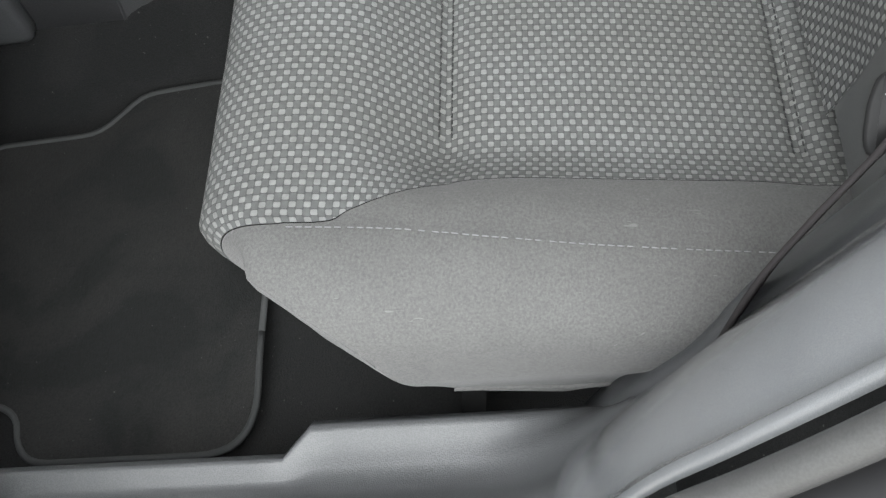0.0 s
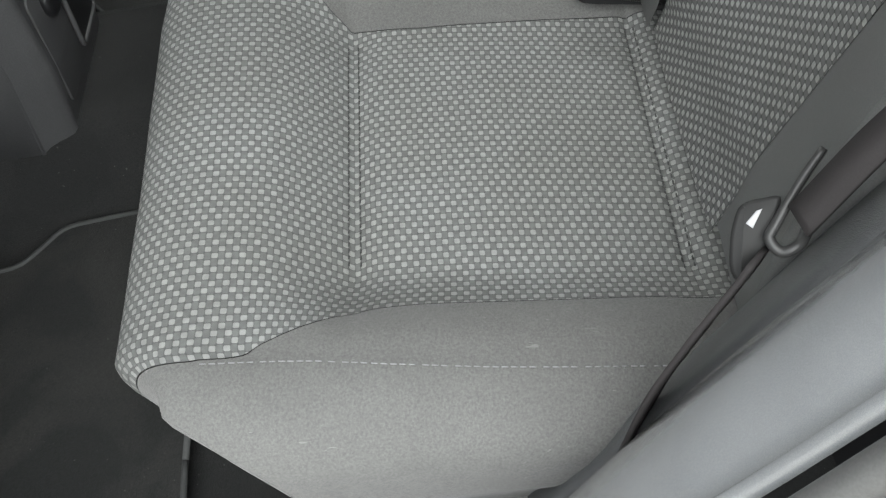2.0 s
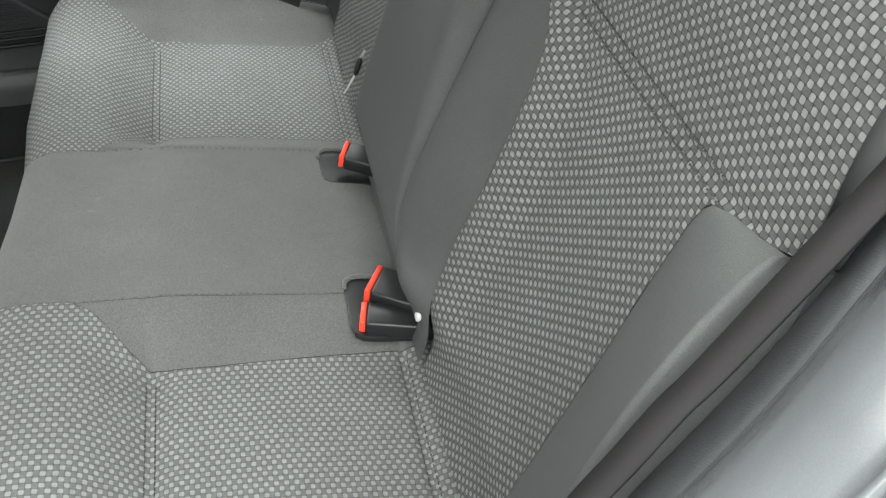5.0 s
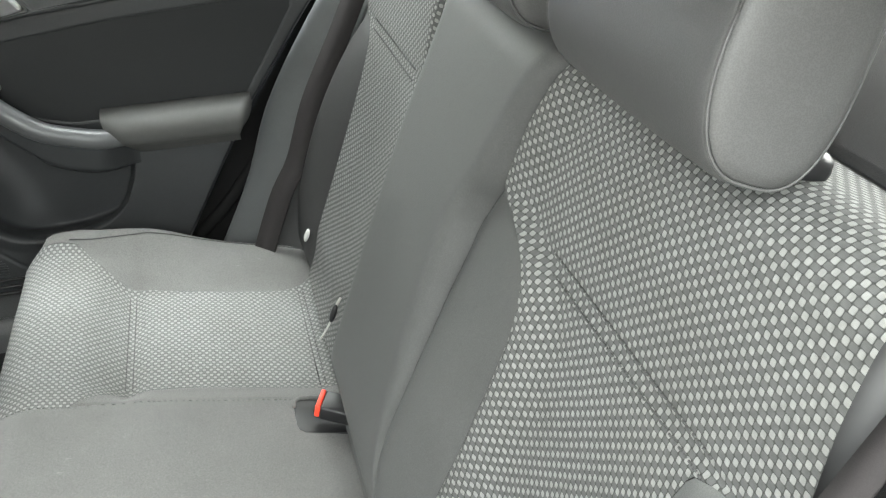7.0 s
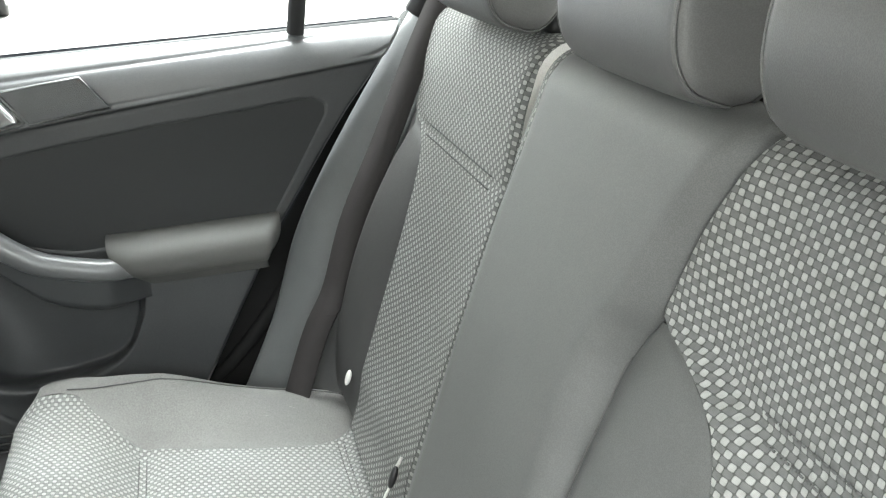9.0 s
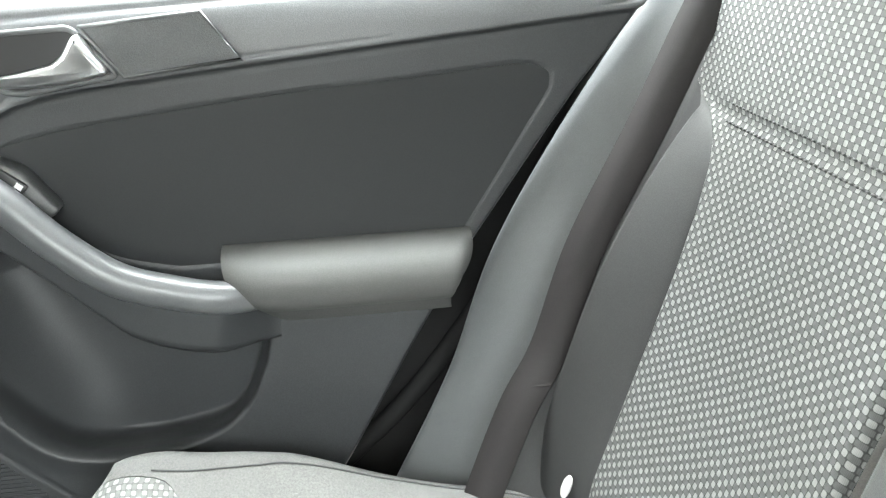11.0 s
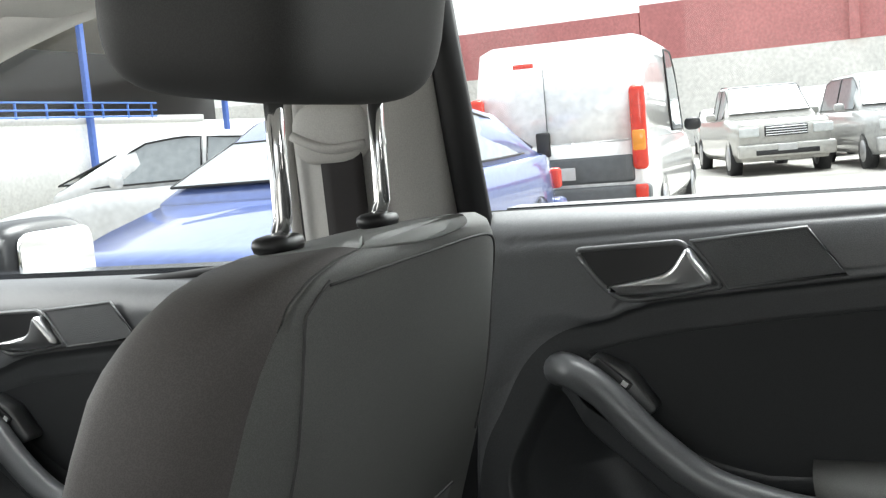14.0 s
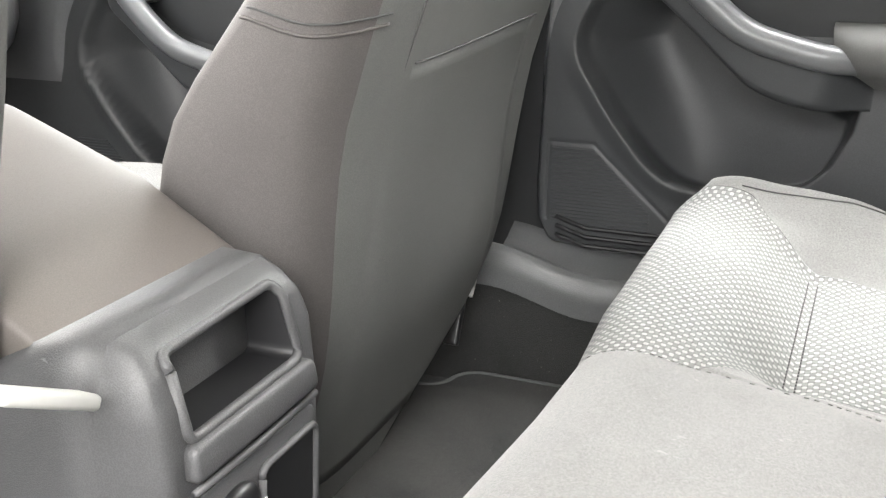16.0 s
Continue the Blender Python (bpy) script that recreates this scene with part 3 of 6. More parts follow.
# added black panel that keeps the far jamb gap as dark as shade
wall("jamb_panel", box((0.012, 0.62, 0.66), (0.815, -0.08, 0.42), 0.0), MATTBLACK, "black panel added for the shade in the jamb behind the far side trim")
pillars_and_roof()


# ---------------------------------------------------------------- rear bench: cushion
PANEL = [(0.13, 0.19), (0.165, 0.245), (0.215, 0.288), (0.258, 0.325), (0.271, 0.352), (0.258, 0.374), (0.225, 0.383), (0.176, 0.375), (0.142, 0.353), (0.114, 0.333), (0.085, 0.335), (0.02, 0.327), (-0.06, 0.312), (-0.105, 0.303), (-0.130, 0.299), (-0.155, 0.302), (-0.20, 0.295)]
CREST = [(0.13, 0.19), (0.165, 0.245), (0.215, 0.288), (0.258, 0.325), (0.271, 0.352), (0.258, 0.376), (0.225, 0.386), (0.176, 0.380), (0.142, 0.377), (0.114, 0.374), (0.085, 0.371), (0.02, 0.358), (-0.06, 0.342), (-0.105, 0.332), (-0.130, 0.325), (-0.155, 0.316), (-0.20, 0.300)]
NQ = 150
panel_line = spline([(0, y, z) for y, z in PANEL], NQ)
crest_line = spline([(0, y, z) for y, z in CREST], NQ)
arc = [0.0]
for i in range(NQ):
    arc.append(arc[-1] + (panel_line[i + 1] - panel_line[i]).length)


NOSE = [(0.15, 0.08), (0.19, 0.11), (0.21, 0.13), (0.248, 0.173), (0.29, 0.203), (0.33, 0.217), (0.36, 0.229), (0.40, 0.235)]
HEM = [(-0.10, 0.235), (-0.03, 0.207), (0.045, 0.191), (0.10, 0.200), (0.127, 0.213), (0.187, 0.252)]


def cushion_point(x, q):
    """The bench's skin at lateral place x (measured over the roll) and step q of 0 to 1."""
    i = round(q * NQ)
    a = abs(x)
    w = 1 - ease(a, 0.125, 0.225)
    w += ease(a, 0.475, 0.565)
    p = panel_line[i].lerp(crest_line[i], w)
    y, z = p.y, p.z
    # seams pulled into the foam
    inside = (1 - w) * (1 - ease(a, 0.47, 0.50)) * (0.30 if x > 0 else 0.55)
    z -= inside * 0.006 * math.exp(-((y - 0.114) / 0.005) ** 2) + inside * 0.007 * math.exp(-((y + 0.130) / 0.005) ** 2)
    z -= 0.0016 * math.exp(-((a - 0.142) / 0.003) ** 2) * ease(y, -0.1, -0.06)
    z += inside * 0.004 * math.sin(math.pi * ease(y, -0.13, 0.11)) * math.sin(math.pi * min(1, max(0, (a - 0.2) / 0.3)))
    z += 0.0012 * noise.noise((x * 14, y * 14, 3.1))
    y += ease(y, 0.15, 0.25) * along(x, [(-0.6, 0.006), (-0.4, 0.008), (-0.2, 0.013), (-0.1, 0.009), (0.05, -0.004), (0.14, -0.008), (0.25, 0.0), (0.6, 0.0)])
    # the far side roll stands fuller than the near one
    if x > 0:
        z += 0.022 * ease(y, -0.09, 0.12) * ease(a, 0.535, 0.60) * ease(p.z, 0.30, 0.375)
    edge, R = 0.572, 0.062
    if a > edge:
        e = a - edge
        ang = min(e / R, math.pi * 0.46)
        ax = edge + R * math.sin(ang)
        drop = R * (1 - math.cos(ang)) + max(0.0, e - R * math.pi * 0.46)
        keep = min(1.0, max(0.0, (z - 0.235) / 0.13))
        z -= drop * keep
        ax -= 0.02 * (1 - keep) * (ax - edge) / R
        ax -= 0.05 * (1 - ease(p.z, 0.19, 0.275)) * min(1.0, e / 0.05)
        y -= 0.55 * (min(e, 0.07) + 0.010) * ease(y, -0.03, 0.23)
        z = max(z, along(y, HEM))
        ax = min(ax, 0.604 + 0.032 * ease(z, 0.195, 0.30))
        nose = along(z, NOSE) - 1.4 * max(0.0, ax - 0.600)
        return (math.copysign(ax, x), y + (min(y, nose) - y) * min(1.0, max(0.0, (a - 0.548) / 0.052)), z)
    if a > 0.54:
        y -= 0.55 * max(0.0, a - edge + 0.010) * ease(y, -0.03, 0.23)
        nose = along(z, NOSE)
        y += (min(y, nose) - y) * min(1.0, max(0.0, (a - 0.548) / 0.052))
    return (x, y, z)


def inner_edge(q):
    y = panel_line[round(q * NQ)].y
    if q < 0.4:
        y = 0.3
    return along(y, [(-0.2, 0.200), (-0.13, 0.202), (0.05, 0.213), (0.095, 0.212), (0.115, 0.206), (0.13, 0.193), (0.165, 0.150), (0.178, 0.1385), (0.19, 0.1375), (0.3, 0.1375)])


def outer_edge(q):
    y = panel_line[round(q * NQ)].y
    if q < 0.4:
        y = 0.3
    return along(y, [(-0.2, 0.527), (-0.14, 0.521), (-0.10, 0.519), (0.06, 0.522), (0.10, 0.525), (0.12, 0.530), (0.168, 0.557), (0.176, 0.564), (0.19, 0.566), (0.3, 0.567)])


def far_edge(q):
    y = panel_line[round(q * NQ)].y
    if q < 0.4:
        y = 0.3
    return along(y, [(-0.2, 0.535), (-0.165, 0.522), (-0.137, 0.495), (-0.10, 0.480), (-0.03, 0.472), (0.04, 0.477), (0.09, 0.486), (0.11, 0.491), (0.124, 0.495), (0.136, 0.502), (0.150, 0.515), (0.166, 0.533), (0.176, 0.548), (0.186, 0.562), (0.2, 0.566), (0.3, 0.567)])


def cushion():
    t = thing("rear_bench_cushion", (0, 0, FLOOR), "rear bench cushion in checked grey cloth with plain grey cloth edges", "bench")
    for s, word in ((-1, "driver"), (1, "passenger")):
        def patch(lo, hi, nu, mat, name, label):
            def f(u, v):
                a, b = lo(v), hi(v)
                return cushion_point(s * (a + (b - a) * u), v)
            def uv(u, v):
                a, b = lo(v), hi(v)
                return (arc[round(v * NQ)], s * (a + (b - a) * u))
            return part(name, sheet(f, nu, NQ, uv, flip=s > 0), mat, t, label)
        rim = far_edge if s > 0 else outer_edge
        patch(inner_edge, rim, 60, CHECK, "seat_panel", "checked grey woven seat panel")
        patch(lambda v: 0.139, lambda v: inner_edge(v) - 0.0008, 16, CLOTH, "inner_bolster", "plain grey cloth strip")
        patch(lambda v: rim(v) + 0.0008, lambda v: 0.79, 60, CLOTH, "outer_bolster", "plain grey cloth side roll")
        # thread rows along the pulled seams and down the side
        for y0, a0, a1, mat in ((0.118, 0.225, 0.470, DARKTHREAD), (0.110, 0.225, 0.470, DARKTHREAD), (-0.1275, 0.215, 0.487, DARKTHREAD), (-0.1335, 0.215, 0.487, DARKTHREAD)):
            i = min(range(60, NQ), key=lambda k: abs(panel_line[k].y - y0))
            pts = [cushion_point(s * (a0 + (a1 - a0) * k / 40), i / NQ) for k in range(41)]
            part("stitching", stitches(pts, lift=(0, 0, 0.0008), r=0.0007), mat, t)
        side_seam = [cushion_point(s * (0.572 + 0.014 * ease(k, 0, 50)), (0.40 + 0.52 * k / 70)) for k in range(71)]
        if s < 0:
            side_seam = [Vector(p) + Vector((0, 0, 0.0030 * 0.4 * (1 - ease(k, 30, 46)))) for k, p in enumerate(side_seam)]
            part("stitching", stitches(side_seam[::3], length=0.0042, gap=0.0018, lift=(-0.0006, 0, 0.0028), r=0.0005), PALETHREAD, t, "pale thread stitched along the side roll")
        else:
            part("seam", tube([Vector(p) + Vector((0, 0, 0.0007)) for p in side_seam], 0.0009, 6), DARKTHREAD, t)
        part("piping", tube([cushion_point(s * 0.772, 0.46 + 0.46 * k / 40) for k in range(41)], 0.0028, 6), CLOTH, t)
        seam = [Vector(cushion_point(s * 0.138, 0.3 + 0.52 * k / 60)) for k in range(61)]
        part("stitching", stitches(seam, lift=(0, 0, 0.0006), r=0.0005), CLOTH, t)
    part("middle_panel", sheet(lambda u, v: cushion_point(-0.1386 + 0.2772 * u, v), 30, NQ, flip=True), CLOTH, t, "plain grey cloth middle seat")
    core = [[(x, y, z - 0.012) for y, z in [(p.y * 0.96, p.z) for p in panel_line[::6]] + [(-0.2, 0.2), (0.1, 0.18)]] for x in (-0.54, -0.3, 0, 0.3, 0.54)]
    part("foam_core", loft(core), BLACK, t)
    return t


cushion()


def buckle_pocket(x0, x1, y0, y1):
    """Black patch on the cushion for the shade of a well out of which belt buckles stand."""
    q = 0.85
    t = thing("buckle_pocket", ((x0 + x1) / 2, (y0 + y1) / 2, 0.33), "pocket for belt buckles in the bench cushion, its depth a black plate", "pocket")
    def z(y):
        return along(-y, [(-0.1, 0.371), (0.06, 0.339), (0.10, 0.332), (0.13, 0.325), (0.2, 0.304)])
    lip = rounded([(x0, y0), (x1, y0), (x1, y1), (x0 - 0.006, y1)], [0.01, 0.01, 0.02, 0.02], 3)
    # no hollow here: a flat black plate gives the pocket's darkness
    part("well", plate(lip, lambda a, b, h: (a, b, z(b) - 0.004 + h), 0.007, 0.001), BLACK, t, "flat black plate for the shaded inside of the pocket", smooth=False)
    rim = [(a, b, z(b) + 0.004) for a, b in lip]
    part("rim", tube(rim[:12], 0.0028, 6), CLOTH, t, "rolled grey cloth rim")
    return t


def buckle(at, turn, label, wide=0.033):
    """Belt buckle: black housing with a red release button at its mouth."""
    t = thing("belt_buckle", at, label, "buckle", "belt buckles on the bench")
    m = Matrix.Translation(at) @ turn
    def put(name, me, mat, label=""):
        me.transform(m)
        return part(name, me, mat, t, label)
    put("housing", box((wide, 0.075, 0.019), (0, -0.040, 0), 0.003, 3), BLACK, "black plastic housing")
    put("button", box((wide - 0.002, 0.006, 0.0175), (0, 0.0005, 0.001), 0.0012, 2), RED, "red release button")
    put("slot", box((0.022, 0.003, 0.003), (0, 0.0045, -0.005), 0.0005, 1), BLACK)
    return t


buckle_pocket(-0.205, -0.115, -0.165, -0.084)
buckle_pocket(0.070, 0.138, -0.165, -0.085)
buckle((-0.186, -0.0975, 0.339), Euler((0.12, 0, -0.22)).to_matrix().to_4x4(), "black belt buckle with red button lying in the pocket")
buckle((-0.146, -0.1145, 0.347), Euler((0.16, 0.04, -0.48)).to_matrix().to_4x4(), "wide black belt buckle with red button standing askew in the pocket", 0.046)
buckle((0.090, -0.116, 0.356), Euler((0.25, -0.1, -0.40)).to_matrix().to_4x4(), "single black belt buckle with red button standing in its pocket")


# ---------------------------------------------------------------- rear bench: back rest
LEAN = radians(21.8)
BASE = Vector((0, -0.152, 0.355))
UPV = Vector((0, -math.sin(LEAN), math.cos(LEAN)))
OUTV = Vector((0, math.cos(LEAN), math.sin(LEAN)))
TOP = 0.525


def back(x, s, d):
    """A place on the seat back: across, up along it, and out from it."""
    return Vector((x, 0, 0)) + BASE + UPV * s + OUTV * d


def round_top(s):
    """How far the skin falls back over the rounded top edge."""
    if s < TOP - 0.045:
        return s, 0.0
    e = s - (TOP - 0.045)
    a = min(e / 0.045, math.pi / 2 * 1.0)
    return TOP - 0.045 + 0.045 * math.sin(a), -0.045 * (1 - math.cos(a)) - max(0.0, e - 0.045 * math.pi / 2)


def seat_swell(x, s, x0, x1):
    """The outer seats: hollowed middle, forward shoulders, a pulled seam across."""
    c = min(1.0, max(0.0, (x - x0) / (x1 - x0)))
    d = -0.010 * math.sin(math.pi * c) * math.sin(math.pi * min(1, s / 0.36)) + 0.010 * ease(s, 0.36, 0.46)
    d -= 0.003 * math.exp(-((s - 0.362) / 0.006) ** 2) * ease(c, 0.0, 0.04) * (1 - ease(c, 0.95, 1.0))
    d += 0.006 * ease(s, 0.0, 0.05) - 0.006
    return d


def wing_edge(s):
    return along(s, [(0.0, 0.480), (0.04, 0.482), (0.155, 0.490), (0.23, 0.496), (0.285, 0.505), (0.32, 0.516), (0.34, 0.530), (0.355, 0.550), (0.368, 0.582), (0.375, 0.600), (0.42, 0.602), (0.7, 0.590)])


def wing_edge_left(s):
    return along(s, [(0.0, 0.474), (0.08, 0.481), (0.2, 0.493), (0.28, 0.499), (0.33, 0.504), (0.350, 0.510), (0.358, 0.530), (0.364, 0.560), (0.372, 0.590), (0.38, 0.600), (0.7, 0.590)])


def left_inner(s):
    return along(s, [(0.0, 0.250), (0.04, 0.250), (0.07, 0.246), (0.115, 0.246), (0.175, 0.256), (0.235, 0.262), (0.29, 0.263), (0.312, 0.259), (0.33, 0.250), (0.345, 0.236), (0.357, 0.214), (0.368, 0.186), (0.378, 0.152), (0.384, 0.1495), (0.442, 0.170), (0.495, 0.192), (0.7, 0.215)])


def mid_edge(s):
    return along(s, [(0.0, 0.21), (0.04, 0.20), (0.055, 0.185), (0.065, 0.16), (0.086, 0.142), (0.11, 0.135), (0.15, 0.132), (0.2, 0.126), (0.26, 0.119), (0.33, 0.119), (0.36, 0.131), (0.375, 0.143), (0.384, 0.148), (0.442, 0.1685), (0.495, 0.1905), (0.7, 0.2135)])


def far_inner(s):
    return along(s, [(0.0, 0.213), (0.3, 0.212), (0.39, 0.217), (0.464, 0.221), (0.51, 0.225), (0.7, 0.23)])


def mid_out(s):
    return 0.036 * ease(s, -0.01, 0.05) + 0.004 * math.sin(math.pi * s / TOP)


SMAX = TOP + 0.10


def seat_back(side):
    """One backrest of the split bench; side -1 carries the middle seat."""
    name = "left" if side < 0 else "right"
    t = thing("rear_seat_back", (side * 0.36, -0.2, 0.34), "wide checked grey cloth backrest with plain vinyl middle" if side < 0 else "single rear backrest in checked grey cloth with plain vinyl side bolster", "backrest", "split backrests of the rear bench")
    lo = left_inner if side < 0 else far_inner
    wing = wing_edge_left if side < 0 else wing_edge
    NS = 110
    def skin(a, s, x0):
        ss, fall = round_top(s)
        blend = (1 - ease(a - x0, 0.0, 0.06)) * mid_out(s) * 0.35 if side < 0 else 0.0
        return back(side * a, ss, seat_swell(a, s, x0, wing(s)) + fall + blend)
    def f(u, v):
        s = -0.03 + (SMAX + 0.03) * v
        a, b = lo(s), wing(s)
        if side > 0 and u < 0.04:
            return skin(a + (b - a) * u, s, a) - OUTV * (0.008 * (1 - u / 0.04) ** 2)
        return skin(a + (b - a) * u, s, a)
    def uv(u, v):
        s = -0.03 + (SMAX + 0.03) * v
        a, b = lo(s), wing(s)
        return (s, side * (a + (b - a) * u))
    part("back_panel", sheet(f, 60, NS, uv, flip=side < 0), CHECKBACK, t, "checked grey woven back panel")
    if side > 0:
        def flank(u, v):
            s = -0.02 + (SMAX + 0.02) * v
            a = far_inner(s)
            return skin(a, s, a) + Vector((0.0015 * math.sin(math.pi * u), 0, 0)) - OUTV * (0.0082 + 0.062 * u * ease(s, 0.06, 0.30))
        part("edge_strip", sheet(flank, 6, 60), GREYTRIM, t, "pale smooth strip along the split")
    # outer bolster
    def w(u, v):
        s = -0.02 + 0.398 * v
        a = wing(s) + 0.0006
        b = max(0.582 if side < 0 else 0.562 + 0.012 * (1 - ease(s, 0.03, 0.14)), a)
        x = a + (b - a) * min(1.0, u / 0.7)
        rise = math.sin(math.pi * min(1.0, v * 1.02)) ** 0.7 * (0.034 if side > 0 else 0.038)
        d = seat_swell(a, s, 0.23, a) * (1 - u) + rise * (min(1.0, u / 0.7) ** 0.85)
        if u > 0.7:
            k = (u - 0.7) / 0.3
            d = rise * math.cos(k * 1.4) - 0.06 * k
            x = b + 0.018 * math.sin(k * math.pi / 2)
        return back(side * x, s, d)
    # one bolster vinyl in two tones: the far side's shade is in the colour
    part("side_bolster", sheet(w, 36, 60, flip=side < 0), PALEVINYL if side < 0 else DEEPVINYL, t, "plain side bolster, coloured darker as shaded on the far side")
    for ds in (-0.007, 0.007):
        pts = [skin(0.258 + 0.265 * k / 40, 0.362 + ds, lo(0.362)) for k in range(41)]
        pts = [Vector((p.x, p.y, p.z)) for p in pts]
        part("stitching", stitches(pts, lift=tuple(OUTV * 0.001), r=0.0009), DARKTHREAD, t)
    # top return and hard shell behind
    x0, x1 = (-0.60, 0.145) if side < 0 else (0.253, 0.60)
    shell = [[back(x, s, d) for s, d in ((-0.03, -0.02), (0.3, -0.022), (TOP - 0.03, -0.02), (TOP - 0.02, -0.045), (TOP - 0.03, -0.10), (0.0, -0.10))] for x in (x0, (x0 + x1) / 2, x1)]
    part("shell", loft(shell), BLACK, t, "black shell behind the padding")
    if side < 0:
        def ib(u, v):
            s = -0.03 + 0.405 * v
            a, b = mid_edge(s), left_inner(s) - 0.0006
            x = a + (b - a) * u
            edge = 1 - 0.75 * ease(s, 0.0, 0.375)
            d = mid_out(s) * (edge * (1 - u * u) + 0.35 * u * u) + 0.010 * math.sin(math.pi * u ** 0.8) * math.sin(math.pi * v) - 0.003 * math.exp(-(u / 0.05) ** 2)
            return back(-x, s, d)
        part("inner_bolster", sheet(ib, 24, 60, flip=True), VINYL, t, "plain dark inner bolster")
        def edge_x(s):
            return along(s, [(0.0, 0.140), (0.05, 0.147), (0.2, 0.150), (0.36, 0.156), (0.42, 0.150), (0.6, 0.146)])
        def boxed(arcx, s, lift=0.0):
            """A place on the middle seat: across its face from the left, then down its right flank."""
            ss, fall = round_top(s)
            a, b = -mid_edge(s), edge_x(s)
            if arcx < b - a:
                x, d = a + arcx, 0.0
                d -= 0.020 * (1 - ease(b - x, -0.012, 0.05)) + 0.004 * math.exp(-((x - a) / 0.004) ** 2)
                k = 1 - min(1.0, (x - a) / 0.024)
                d -= 0.75 * mid_out(s) * (1 - math.sqrt(1 - k * k)) * ease(s, 0.0, 0.375)
            else:
                k = (arcx - (b - a)) / 0.09
                x = b + (0.187 - b) * math.sin(min(1.0, k / 0.65) * math.pi / 2)
                d = -0.018 - 0.012 * min(1.0, k / 0.5) - 0.085 * max(0.0, (k - 0.4) / 0.6) ** 1.6 - 0.002 * math.exp(-(k / 0.04) ** 2)
            return back(x, ss, mid_out(s) + d + fall + lift)
        def mp(u, v):
            s = -0.03 + (SMAX + 0.03) * v
            return boxed(u * (edge_x(s) + mid_edge(s) + 0.09), s)
        part("middle_panel", sheet(mp, 60, 80), VINYL, t, "plain dark vinyl middle backrest")
        # upper part of the split side shows the checked cloth
        def chk(u, v):
            s = 0.403 + 0.135 * v
            return boxed(edge_x(s) + mid_edge(s) + 0.002 + 0.085 * u, s, 0.0015)
        part("side_strip", sheet(chk, 20, 24, lambda u, v: (0.135 * v, 0.085 * u)), CHECKBACK, t, "checked cloth strip at the split")
        flank = [boxed(edge_x(q) + mid_edge(q) - 0.001, q, 0.0002) for q in [0.0 + 0.50 * k / 40 for k in range(41)]]
        part("seam", tube(flank, 0.0013, 6), DARKTHREAD, t)
        mseam = [back(-mid_edge(s), s, mid_out(s) * (1 - 0.75 * ease(s, 0.0, 0.375)) - 0.0030) for s in [0.02 + 0.32 * k / 40 for k in range(41)]]
        part("seam", tube(mseam, 0.0011, 6), DARKTHREAD, t)
    return t


seat_back(-1)
seat_back(1)


def child_seat_button(x):
    t = thing("anchor_button", back(x, 0.02, 0.004), "small pale grey round tab marking a child seat anchor", "button", "child seat anchor tabs")
    m = Matrix.Translation(back(x, 0.035, 0.006)) @ Matrix.Rotation(math.pi / 2 - LEAN, 4, "X").inverted()
    me = blob((0, 0, 0), (0.013, 0.007, 0.021), 2.3, 18, 10)
    me.transform(Matrix.Translation(back(x, 0.022, 0.008 if x > 0 else 0.013)) @ Matrix.Rotation(LEAN, 4, "X"))
    part("tab", me, plain("pale_plastic", (0.62, 0.62, 0.60), 0.4), t, "pale grey plastic tab")
    return t


child_seat_button(-0.235)
child_seat_button(0.508)


def split_catch():
    """Small black release tab on a pale strap, hanging in the gap between the backrests."""
    t = thing("release_strap", back(0.225, 0.02, 0.01), "small black tab on a pale strap beside the split backrest", "strap")
    me = blob((0, 0, 0), (0.011, 0.008, 0.026), 2.4, 16, 10)
    me.transform(Matrix.Translation(back(0.222, 0.042, 0.014)) @ Matrix.Rotation(LEAN, 4, "X"))
    part("tab", me, BLACK, t, "black rounded tab")
    part("strap", tube([back(0.222, 0.030, 0.014), back(0.218, 0.016, 0.018), back(0.216, 0.004, 0.022)], 0.0022, 8, 8, 0.5), GREYTRIM, t, "pale strap end")
    part("upper_strap", tube([back(0.224, 0.052, 0.013), back(0.226, 0.064, 0.010)], 0.0020, 8), GREYTRIM, t)


split_catch()


